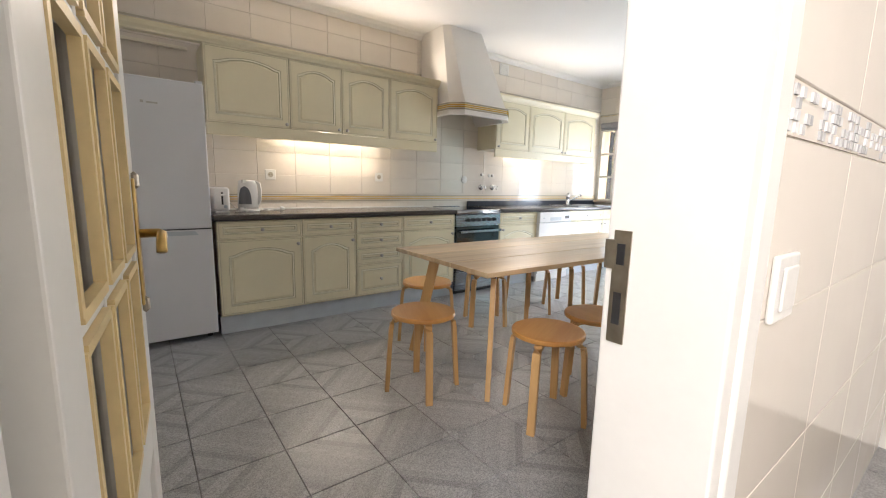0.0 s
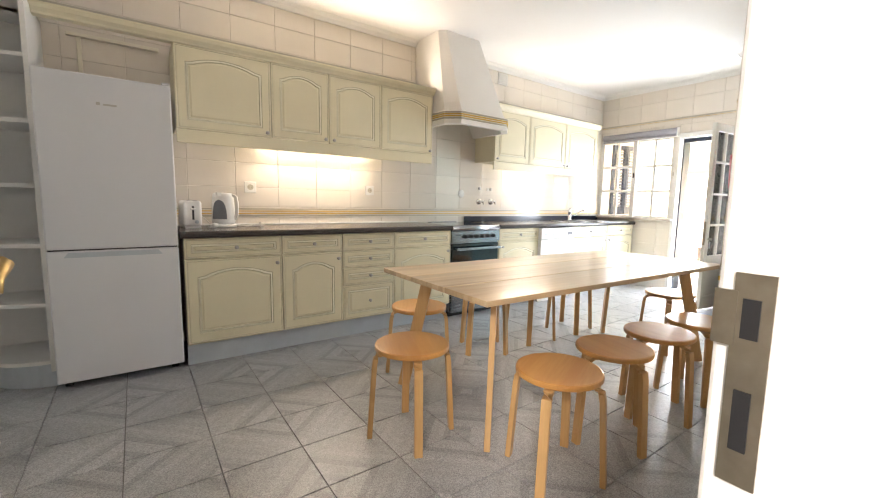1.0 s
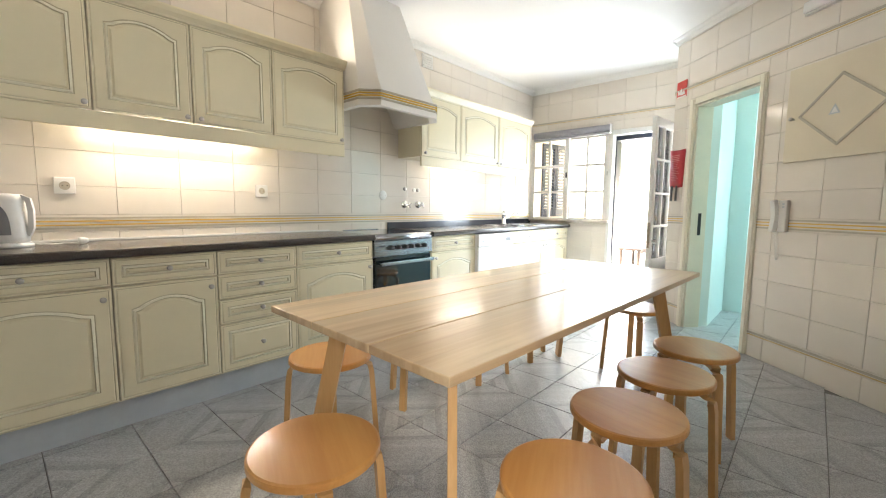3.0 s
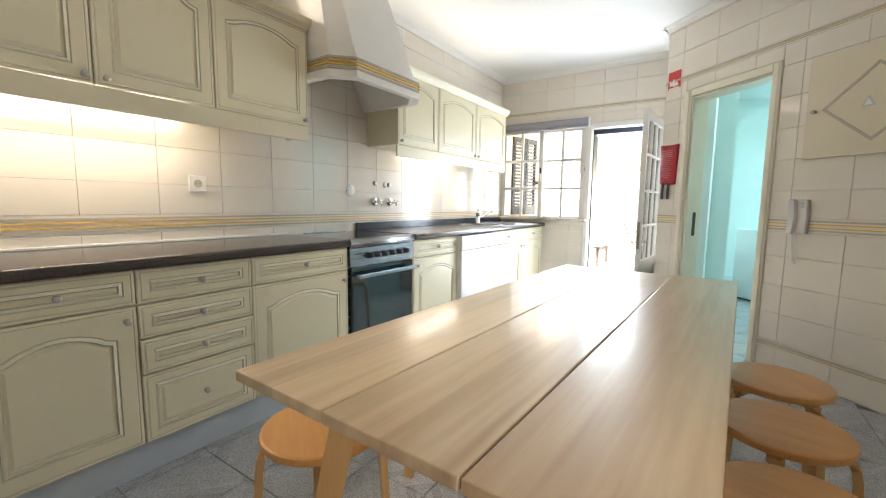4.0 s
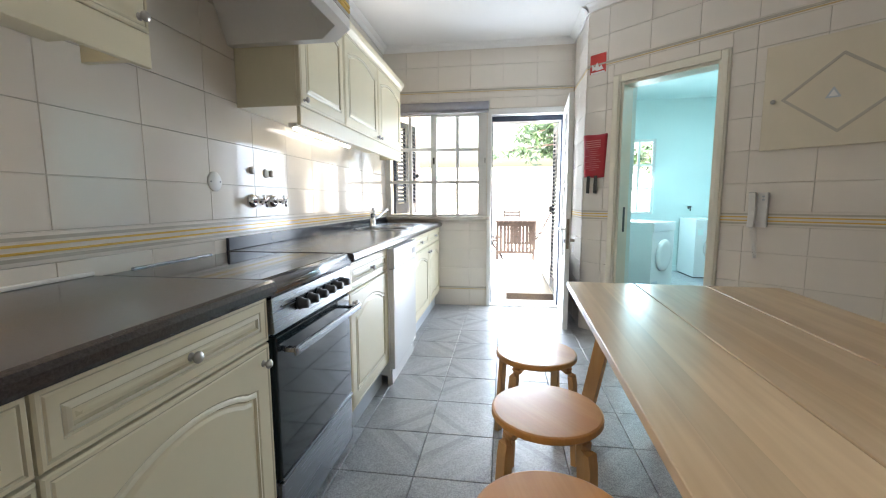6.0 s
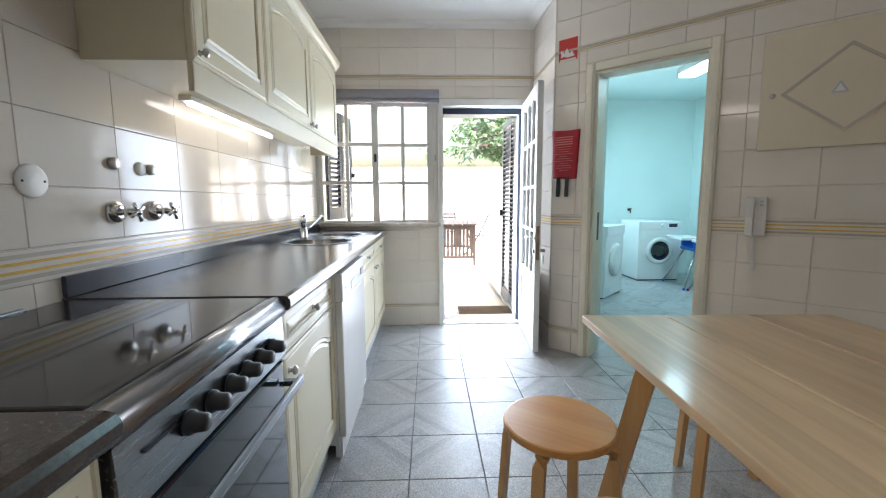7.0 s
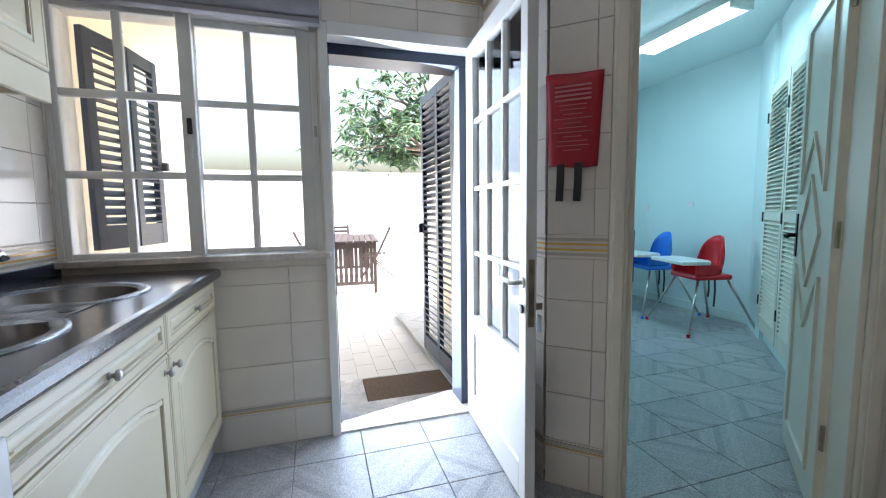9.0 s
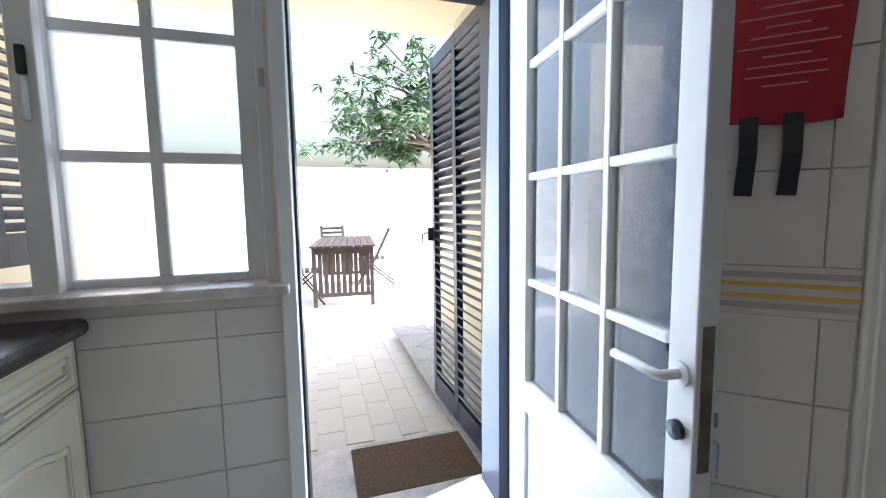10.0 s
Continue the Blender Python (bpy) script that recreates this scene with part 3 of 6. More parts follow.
border(wall_south, WSTUB, 0.62, 0.743, 0.945)
bm = bmesh.new()
add_box(bm, 0.603, 0.953, 0.47, 0.62, -0.1, 2.8)
add_box(bm, -0.97, -0.136, 0.47, 0.62, -0.1, 2.8)
add_box(bm, -0.136, 0.603, 0.47, 0.62, 2.101, 2.8)
wall_entry = slab("wall_entry", bm, M["plaster"], "white plastered wall round the entry doorway", m=ENTRY)
wall_west = slab("wall_west", box(-1.15, -0.95, 0.47, 4.35, -0.1, 2.8), M["plaster"], "white plastered wall at the kitchen's end")
bm = bmesh.new()
add_box(bm, 0.664, 2.6, 0.449, 0.4499, -0.1, 2.8)
wall_hall = slab("wall_hall", bm, M["grout"], "cream tiled hall wall with a mosaic border", m=ENTRY)
bm = bmesh.new()
add_box(bm, -2.2, -2.0, -1.6, 0.62, -0.1, 2.8)
add_box(bm, 2.6, 2.8, -1.6, 0.62, -0.1, 2.8)
add_box(bm, -2.2, 2.8, -1.8, -1.6, -0.1, 2.8)
add_box(bm, -2.2, -0.95, 0.47, 0.62, -0.1, 2.8)
wall_hall_far = slab("wall_hall_far", bm, M["plaster"], "white plastered hall walls", m=ENTRY)

# ceilings
ceiling = slab("ceiling", box(-1.15, 6.05, 0.62, 4.35, CEIL, CEIL + 0.12), M["ceiling"], "white painted kitchen ceiling", "ceiling")
ceiling_hall = slab("ceiling_hall", box(-2.2, 2.8, -1.8, 0.62, CEIL, CEIL + 0.12), M["ceiling"], "white painted hall ceiling", "ceiling")
bm = bmesh.new()
for m, a, b in ((NORTH, -WIN_X, 0.95), (EAST, 2.2, 4.15), (RETURN, 5.14, WIN_X), (DIAG, -2.6, 1.19)):
    prof = [(0.0, CEIL), (0.0, CEIL - 0.05), (0.012, CEIL - 0.05), (0.03, CEIL - 0.02), (0.06, CEIL - 0.006), (0.065, CEIL)]
    ra = [bm.verts.new(m @ Vector((a, y + 0.0065, z))) for y, z in prof]
    rb = [bm.verts.new(m @ Vector((b, y + 0.0065, z))) for y, z in prof]
    for k in range(len(prof) - 1):
        bm.faces.new((ra[k], ra[k + 1], rb[k + 1], rb[k]))
slab("ceiling_trim", bm, M["ceiling"], "white plaster cove round the ceiling", "trim")

# laundry shell
bm = bmesh.new()
add_box(bm, 8.35, 8.5, -1.2, 0.58, -0.1, 3.0)
add_box(bm, 8.35, 8.5, 1.05, 1.66, -0.1, 3.0)
add_box(bm, 8.35, 8.5, 0.58, 1.05, -0.1, 0.9)
add_box(bm, 8.35, 8.5, 0.58, 1.05, 2.05, 3.0)
for P in ([(5.06, 1.90), (5.13, 1.83), (5.98, 1.83), (5.98, 1.66), (6.05, 1.66), (6.05, 1.94), (5.10, 1.94)], [(6.05, 1.66), (8.5, 1.66), (8.5, 1.76), (6.05, 1.76)]):
    lo = [bm.verts.new((x, y, -0.1)) for x, y in P]
    hi = [bm.verts.new((x, y, 3.0)) for x, y in P]
    bm.faces.new(lo[::-1])
    bm.faces.new(hi)
    for k in range(len(P)):
        bm.faces.new((lo[k], lo[(k + 1) % len(P)], hi[(k + 1) % len(P)], hi[k]))
add_box(bm, 6.3, 8.5, -1.05, -0.9, -0.1, 3.0)
wall_laundry = slab("wall_laundry", bm, M["mint"], "pale mint laundry walls with the light's cyan tint in their colour")
LOUV = Matrix.Translation((6.34, -0.6, 0)) @ Matrix.Rotation(radians(135), 4, "Z")   # along the closet wall; +y towards the closet
bm = bmesh.new()
add_box(bm, -0.45, 0.17, 0.02, 0.12, -0.1, 3.0, LOUV)
add_box(bm, 0.17, 1.67, 0.05, 0.12, -0.1, 3.0, LOUV)
add_box(bm, 1.67, 2.4, 0.02, 0.12, -0.1, 3.0, LOUV)
wall_closet = slab("wall_closet", bm, M["mint"], "pale mint wall holding the louvred closet")
ceiling_laundry = slab("ceiling_laundry", prism([(4.4, 1.16), (5.15, 1.95), (6.12, 1.95), (6.12, 1.7), (8.5, 1.7), (8.5, -1.2), (6.2, -1.2), (4.2, 0.9)], 2.64, 2.76), M["mint"], "pale painted laundry ceiling", "ceiling")


# entry door frame, hall wall facing
def frame_thing(name, label):
    ob = thing(name, pose(0, 0, 0), label, "door frame")
    ob["kind"] = "structure"
    return ob


entry = frame_thing("door_frame_entry", "white painted entry door frame with a steel strike plate")
entry.matrix_basis = ENTRY
part("jamb", box(0.565, 0.602, 0.435, 0.612, 0.0, 2.06, 0.004), M["joinery"], entry)
part("jamb", box(-0.135, -0.098, 0.435, 0.612, 0.0, 2.06, 0.004), M["joinery"], entry)
part("head", box(-0.135, 0.602, 0.435, 0.612, 2.062, 2.10, 0.004), M["joinery"], entry)
part("casing", box(0.604, 0.66, 0.43, 0.468, 0.0, 2.12, 0.006), M["joinery"], entry)
part("casing", box(-0.192, -0.137, 0.622, 0.642, 0.0, 2.12, 0.006), M["joinery"], entry)
bm = bmesh.new()
add_box(bm, 0.5625, 0.566, 0.572, 0.599, 0.892, 1.067)
add_box(bm, 0.5615, 0.566, 0.596, 0.6125, 1.007, 1.052)
strike = part("strike_plate", bm, M["dark_steel"], entry, "tarnished steel strike plate")
part("bolt_hole", box(0.5605, 0.5624, 0.580, 0.592, 1.015, 1.047), M["black"], strike)
part("bolt_hole", box(0.5605, 0.5624, 0.580, 0.592, 0.922, 0.972), M["black"], strike)
lining = slab("wall_hall_facing", box(0.664, 0.95, 0.452, 0.469, -0.1, 2.8), M["grout"], "cream tiled strip beside the entry door", m=ENTRY)
HALL = Matrix.Translation((0, 0.449, 0)) @ Matrix.Rotation(math.pi, 4, "Z")
lay_tiles(wall_hall, HALL, -2.6, -0.664, [(0.0, 0.3), (0.3, 0.62), (0.62, 0.94), (0.94, 1.206), (1.284, 1.60), (1.60, 1.92), (1.92, 2.24), (2.24, 2.66)], -0.664, 0.45)
rr = random.Random(4)
for i in range(86):
    for j in range(4):
        x = 0.68 + i * 0.0165
        if rr.random() < 0.40:
            finish("mosaic_tile", box(x, x + 0.0145, 0.441, 0.4445, 1.212 + j * 0.0165, 1.2265 + j * 0.0165), M["mosaic_a"], wall_hall)
part("mosaic_bed", box(0.665, 2.6, 0.4445, 0.4486, 1.208, 1.282), M["tile"], wall_hall, "pale mosaic border")

# laundry door frame
ldf = frame_thing("door_frame_laundry", "ivory painted laundry door frame")
ldf.matrix_basis = DIAG
for u0, u1 in ((LD0 - 0.055, LD0 + 0.002), (LD1 - 0.002, LD1 + 0.062)):
    part("casing", box(u0, u1, -0.002, 0.02, 0.0, LDH + 0.055, 0.006), M["ivoryframe"], ldf)
    part("casing_bead", box(u0 + 0.012, u1 - 0.012, 0.018, 0.028, 0.0, LDH + 0.045, 0.004), M["ivoryframe"], ldf)
part("casing", box(LD0 + 0.002, LD1 - 0.002, -0.002, 0.0195, LDH - 0.002, LDH + 0.055, 0.006), M["ivoryframe"], ldf)
part("jamb", box(LD0, LD0 + 0.02, -0.15, 0.0, 0.0, LDH, 0.003), M["ivoryframe"], ldf)
part("jamb", box(LD1 - 0.02, LD1, -0.15, 0.0, 0.0, LDH, 0.003), M["ivoryframe"], ldf)
part("head", box(LD0 + 0.02, LD1 - 0.02, -0.15, 0.0, LDH - 0.022, LDH - 0.002, 0.003), M["ivoryframe"], ldf)
part("strike_plate", box(LD1 - 0.0225, LD1 - 0.0201, -0.10, -0.07, 0.86, 1.06), M["black"], ldf, "dark strike plate")
for z in (0.28, 1.0, 1.78):
    part("hinge", lathe([(0.008, 0), (0.008, 0.09)], 10, pose(LD0 + 0.03, -0.155, z)), M["dark_steel"], ldf, "dark steel hinge")

# garden door frame and threshold
gdf = frame_thing("door_frame_garden", "white and black garden door frame")
for y0, y1 in ((DOOR_Y0 - 0.05, DOOR_Y0 + 0.012), (DOOR_Y1 - 0.012, DOOR_Y1 + 0.03)):
    part("jamb", box(5.775, 5.88, y0, y1, 0.0, DOOR_H + 0.03, 0.004), M["joinery"], gdf)
part("head", box(5.775, 5.88, DOOR_Y0 + 0.012, DOOR_Y1 - 0.012, DOOR_H - 0.025, DOOR_H + 0.035, 0.004), M["joinery"], gdf)
for y0, y1 in ((DOOR_Y0 + 0.0, DOOR_Y0 + 0.05), (DOOR_Y1 - 0.02, DOOR_Y1)):
    part("outer_jamb", box(5.885, 6.06, y0, y1, -0.02, DOOR_H - 0.077, 0.003), M["shutter"], gdf, "blue-black outer frame")
part("outer_head", box(5.885, 6.06, DOOR_Y0, DOOR_Y1, DOOR_H - 0.075, DOOR_H - 0.001, 0.003), M["shutter"], gdf, "blue-black outer frame")
part("threshold", box(5.792, 6.09, DOOR_Y0, DOOR_Y1, -0.02, 0.012, 0.004), M["marble"], gdf, "pale marble threshold")
sill = slab("window_sill", box(5.745, 6.09, 3.035, WALL_Y - 0.008, 0.922, 0.952, 0.006), M["marble"], "veined beige marble window sill", "sill")
bm = bmesh.new()
add_box(bm, 8.32, 8.349, -0.9, 1.655, 0.0, 0.09)
add_box(bm, 6.3, 8.32, -0.899, -0.88, 0.0, 0.09)
slab("baseboard", bm, M["mint"], "pale painted laundry baseboard", "baseboard")

# ---- kitchen units ----
BASE_Y = 3.56


def base_unit(x0, x1, kind, group, label, top=0.842):
    w = x1 - x0
    c = thing("base_cabinet", pose(x0, BASE_Y, 0), label, "cabinet", group)
    part("body", box(0.002, w - 0.002, 0.022, WALL_Y - BASE_Y - 0.012, 0.14, top, 0.001, 1), M["cream"], c)
    part("plinth", box(0.0, w, 0.05, 0.068, 0.0, 0.14), M["plinth"], c, "blue-grey plinth board")
    g = 0.0025
    if kind == "drawers":
        for i, (z0, z1) in enumerate(((0.15, 0.425), (0.431, 0.566), (0.572, 0.705), (0.711, 0.842))):
            d = front("drawer", c, g, z0, w - 2 * g, z1 - z0, 0.0, (w / 2, (z1 - z0) / 2), 0.04)
            if i == 1:
                d.location.y = -0.006
    else:
        front("drawer", c, g, 0.711, w - 2 * g, 0.131, 0.0, (w / 2, 0.066), 0.036)
        kx = w - 0.04 if kind == "right" else 0.04
        front("door", c, g, 0.15, w - 2 * g, 0.555, 0.05, (kx, 0.505), 0.065)
    return c


GB = "base cabinets along the worktop"
base_unit(0.425, 1.025, "right", GB, "wide cream lacquered base cabinet with arched door and drawer")
base_unit(1.025, 1.484, "right", GB, "cream lacquered base cabinet with arched door and drawer")
base_unit(1.484, 1.95, "drawers", GB, "cream lacquered unit of four drawers, one slightly open")
base_unit(1.95, 2.558, "right", GB, "cream lacquered base cabinet with drawer beside the cooker")
base_unit(3.19, 3.80, "left", GB, "cream lacquered base cabinet between cooker and dishwasher")
base_unit(4.405, 5.155, "right", GB, "cream lacquered base cabinet under the sink", 0.66)
base_unit(5.155, 5.788, "left", GB, "cream lacquered base cabinet beside the window wall", 0.66)


def upper_unit(x0, x1, knob_right, group, label):
    w = x1 - x0
    c = thing("wall_cabinet", pose(x0, 3.82, 1.555), label, "cabinet", group)
    part("body", box(0.001, w - 0.001, 0.021, WALL_Y - 3.82 - 0.008, 0.0, 0.545, 0.001, 1), M["cream"], c)
    front("door", c, 0.0025, 0.002, w - 0.005, 0.541, 0.045, (w - 0.035 if knob_right else 0.035, 0.03), 0.06)
    return c


GU = "wall cabinets"
for a, b, r in ((0.44, 1.041, True), (1.041, 1.485, True), (1.485, 1.955, False), (1.955, 2.505, True)):
    upper_unit(a, b, r, GU, "cream lacquered wall cabinet with arched panel door")
for a, b, r in ((3.325, 3.875, False), (3.875, 4.535, True), (4.535, 5.215, False)):
    upper_unit(a, b, r, GU, "cream lacquered wall cabinet with arched panel door")


def cornice(x0, x1, label):
    c = thing("cabinet_cornice", pose(x0, 3.82, 2.10), label, "cornice")
    L = x1 - x0
    prof = [(0.0, 0.0), (-0.006, 0.012), (-0.022, 0.03), (-0.03, 0.05), (-0.03, 0.06), (0.06, 0.06), (0.06, 0.0)]
    bm = bmesh.new()
    ra = [bm.verts.new((0, y, z)) for y, z in prof]
    rb = [bm.verts.new((L, y, z)) for y, z in prof]
    for k in range(len(prof)):
        bm.faces.new((ra[k], ra[(k + 1) % 7], rb[(k + 1) % 7], rb[k]))
    bm.faces.new(ra[::-1])
    bm.faces.new(rb)
    part("moulding", bm, M["cream"], c)
    return c


cornice(-0.62, 2.53, "cream moulded cornice along the cabinet tops")
cornice(3.295, 5.245, "cream moulded cornice along the cabinet tops")
for a, b in ((0.44, 2.505), (3.325, 5.215)):
    r = thing("light_rail", pose(a, 3.82, 1.468), "cream light rail board under the wall cabinets", "rail")
    part("board", box(0, b - a, 0.004, 0.022, 0.0, 0.0865, 0.003), M["cream"], r)
    part("bracket", box(b - a - 0.02, b - a, 0.024, 0.20, 0.02, 0.0865), M["cream"], r)
for a, b in ((1.02, 1.95), (3.72, 4.58)):
    r = thing("tube_lamp", pose(a, 4.05, 1.555), "lit warm fluorescent tube under the wall cabinets", "lamp")
    part("housing", box(0, b - a, 0.0, 0.05, -0.02, 0.004), M["whiteplastic"], r)
    part("tube", lathe([(0.008, 0.01), (0.008, b - a - 0.01)], 10, pose(0, 0.02, -0.03, 0, 90)), M["tube"], r, "lit tube", True)


def worktop(x0, x1, label):
    t = thing("worktop", pose(x0, 3.53, 0.845), label, "worktop")
    L, D = x1 - x0, WALL_Y - 3.53 - 0.008
    prof = [(0.02, 0.0), (0.006, 0.004), (0.0, 0.014), (0.0, 0.03), (0.006, 0.041), (0.02, 0.045), (D, 0.045), (D, 0.0)]
    bm = bmesh.new()
    ra = [bm.verts.new((0, y, z)) for y, z in prof]
    rb = [bm.verts.new((L, y, z)) for y, z in prof]
    n = len(prof)
    for k in range(n):
        bm.faces.new((ra[k], ra[(k + 1) % n], rb[(k + 1) % n], rb[k]))
    bm.faces.new(ra[::-1])
    bm.faces.new(rb)
    part("slab", bm, M["granite"], t)
    return t


wt_left = worktop(0.41, 2.558, "dark speckled worktop with rounded front edge")
part("sealing_strip", box(0.0, 2.148, WALL_Y - 3.53 - 0.022, WALL_Y - 3.53 - 0.009, 0.045, 0.058, 0.003), M["whiteplastic"], wt_left, "white sealing strip")
wt_right = worktop(3.185, 4.49, "dark speckled worktop with rounded front and black upstand")


def worktop_piece(parent, x0, x1, y0, y1, rounded):
    prof = [(y0 + 0.02, 0.0), (y0 + 0.006, 0.004), (y0, 0.014), (y0, 0.03), (y0 + 0.006, 0.041), (y0 + 0.02, 0.045)] if rounded else [(y0, 0.0), (y0, 0.045)]
    prof += [(y1, 0.045), (y1, 0.0)]
    bm = bmesh.new()
    ra = [bm.verts.new((x0, y, z)) for y, z in prof]
    rb = [bm.verts.new((x1, y, z)) for y, z in prof]
    n = len(prof)
    for k in range(n):
        bm.faces.new((ra[k], ra[(k + 1) % n], rb[(k + 1) % n], rb[k]))
    bm.faces.new(ra[::-1])
    bm.faces.new(rb)
    return part("slab", bm, M["granite"], parent)


worktop_piece(wt_right, 1.305, 2.315, 0.0, 0.10, True)
worktop_piece(wt_right, 1.305, 2.315, 0.555, 0.612, False)
worktop_piece(wt_right, 2.315, 2.607, 0.0, 0.612, True)


def sink_surround(x0, x1, y0, y1, cx, cy, r):
    """Worktop between the cut-out's edge and one round bowl."""
    turns = [2 * math.pi * k / 56 for k in range(56)] + [math.atan2(y - cy, x - cx) % (2 * math.pi) for x in (x0, x1) for y in (y0, y1)]
    bm = bmesh.new()
    rows_ = []
    for a in sorted(turns):
        c, s_ = math.cos(a), math.sin(a)
        k = min((x1 - cx) / c if c > 1e-6 else ((x0 - cx) / c if c < -1e-6 else 9), (y1 - cy) / s_ if s_ > 1e-6 else ((y0 - cy) / s_ if s_ < -1e-6 else 9))
        rows_.append([bm.verts.new((cx + c * q, cy + s_ * q, z)) for q, z in ((k, 0.045), (r, 0.045), (r, 0.0))])
    for p, q in zip(rows_, rows_[1:] + rows_[:1]):
        for j in range(2):
            bm.faces.new((p[j], p[j + 1], q[j + 1], q[j]))
    return part("slab", bm, M["granite"], wt_right)


sink_surround(1.305, 1.81, 0.10, 0.555, 1.555, 0.33, 0.208)
sink_surround(1.81, 2.315, 0.10, 0.555, 2.065, 0.34, 0.208)
part("upstand", box(0.0, 2.607, WALL_Y - 3.53 - 0.024, WALL_Y - 3.53 - 0.009, 0.045, 0.105, 0.003), M["upstand"], wt_right, "glossy black upstand")

# cooker hood
hood = thing("cooker_hood", pose(0, 0, 0), "white plastered cooker hood with a yellow-lined tile band", "hood")
HP = [(2.505, WALL_Y - 0.008), (2.505, 3.64), (2.62, 3.53), (3.205, 3.53), (3.325, 3.64), (3.325, WALL_Y - 0.008)]
TP = [(2.505, WALL_Y - 0.008), (2.505, 3.76), (2.56, 3.71), (2.96, 3.71), (3.02, 3.76), (3.02, WALL_Y - 0.008)]
cxh, cyh = 2.915, 3.95


def ring_at(bm, P, z, k=1.0, inset=0.0):
    out = []
    for x, y in P:
        yy = y if y > 4.1 else y + inset
        xx = x + (inset if x < cxh else -inset)
        out.append(bm.verts.new((xx, yy, z)))
    return out


bm = bmesh.new()
rs = [ring_at(bm, HP, 1.822), ring_at(bm, HP, 1.862), ring_at(bm, HP, 1.868, inset=0.006), ring_at(bm, HP, 1.936, inset=0.006)]
mid = [(a[0] * 0.86 + b[0] * 0.14, a[1] * 0.86 + b[1] * 0.14) for a, b in zip(HP, TP)]
rs += [ring_at(bm, HP, 1.946, inset=0.02), ring_at(bm, mid, 2.02, inset=0.012), ring_at(bm, TP, CEIL - 0.001)]
for a, b in zip(rs, rs[1:]):
    for k in range(5):
        bm.faces.new((a[k], a[(k + 1) % 6], b[(k + 1) % 6], b[k]))
inner = ring_at(bm, HP, 1.822, inset=0.045)
inner2 = ring_at(bm, TP, 2.45, inset=0.06)
for a, b in ((rs[0], inner), (inner, inner2)):
    for k in range(5):
        bm.faces.new((a[k], a[(k + 1) % 6], b[(k + 1) % 6], b[k]))
bm.faces.new(inner2)
part("shell", bm, M["hood"], hood)
for z0, z1, mm, ins in ((1.866, 1.880, "grey_line", -0.001), (1.888, 1.897, "yellow", -0.003), (1.906, 1.915, "yellow", -0.003), (1.923, 1.936, "grey_line", -0.001)):
    bm = bmesh.new()
    a, b = ring_at(bm, HP, z0, inset=ins), ring_at(bm, HP, z1, inset=ins)
    c, d = ring_at(bm, HP, z0, inset=0.012), ring_at(bm, HP, z1, inset=0.012)
    for k in range(5):
        bm.faces.new((a[k], a[k + 1], b[k + 1], b[k]))
        bm.faces.new((b[k], b[k + 1], d[k + 1], d[k]))
        bm.faces.new((c[k], c[k + 1], a[k + 1], a[k]))
    part("band_line", bm, M[mm], hood)

# cooker
cooker = thing("cooker", pose(2.566, 3.548, 0), "stainless steel cooker with dark glass oven door and lid", "cooker")
part("body", box(0.002, 0.610, 0.03, 0.585, 0.05, 0.855, 0.003), M["steel"], cooker)
part("base", box(0.02, 0.592, 0.06, 0.56, 0.0, 0.05), M["black"], cooker, "black recessed base")
pr = [(0.03, 0.722), (0.0, 0.726), (0.006, 0.842), (0.03, 0.845)]
bm = bmesh.new()
ra = [bm.verts.new((0.0, y, z)) for y, z in pr]
rb = [bm.verts.new((0.612, y, z)) for y, z in pr]
for k in range(4):
    bm.faces.new((ra[k], ra[(k + 1) % 4], rb[(k + 1) % 4], rb[k]))
bm.faces.new(ra[::-1])
bm.faces.new(rb)
panel = part("control_panel", bm, M["steel"], cooker, "brushed steel control panel")
for k in range(6):
    kb = part("knob", lathe([(0.0, 0.034), (0.013, 0.034), (0.0155, 0.03), (0.017, 0.012), (0.021, 0.008), (0.021, 0.0)], 16, pose(0, 0, 0, 90)), M["black"], panel, "black control knob", True)
    kb.location = (0.155 + 0.072 * k, 0.002, 0.782)
part("badge", box(0.05, 0.10, -0.0005, 0.003, 0.795, 0.80), M["black"], panel)
part("front_edge", sweep([(0.0, 0.022, 0.858), (0.612, 0.022, 0.858)], 0.031, 0, round_n=18), M["steel"], cooker, "rounded steel front edge", True)
part("glass_lid", box(0.006, 0.606, 0.035, 0.575, 0.872, 0.888, 0.004), M["hobglass"], cooker, "smoked glass lid over the burners")
part("lid_rail", box(0.12, 0.5, 0.572, 0.588, 0.878, 0.894, 0.004), M["steel"], cooker, "short steel hinge rail")
oven = part("oven_door", box(0.012, 0.600, 0.004, 0.03, 0.25, 0.712, 0.004), M["ovenglass"], cooker, "dark mirror-like glass oven door")
part("trim", box(0.012, 0.600, -0.0005, 0.0035, 0.252, 0.262), M["steel"], oven)
part("handle", sweep([(0.05, 0.0, 0.665), (0.05, -0.045, 0.665)], 0.02, 0.014), M["steel"], oven)
part("handle", sweep([(0.562, 0.0, 0.665), (0.562, -0.045, 0.665)], 0.02, 0.014), M["steel"], oven)
part("handle_bar", box(0.025, 0.587, -0.056, -0.042, 0.652, 0.680, 0.006), M["steel"], oven, "flat steel handle bar")
part("drawer", box(0.012, 0.600, 0.004, 0.03, 0.045, 0.243, 0.006), M["steel"], cooker, "brushed steel pan drawer")

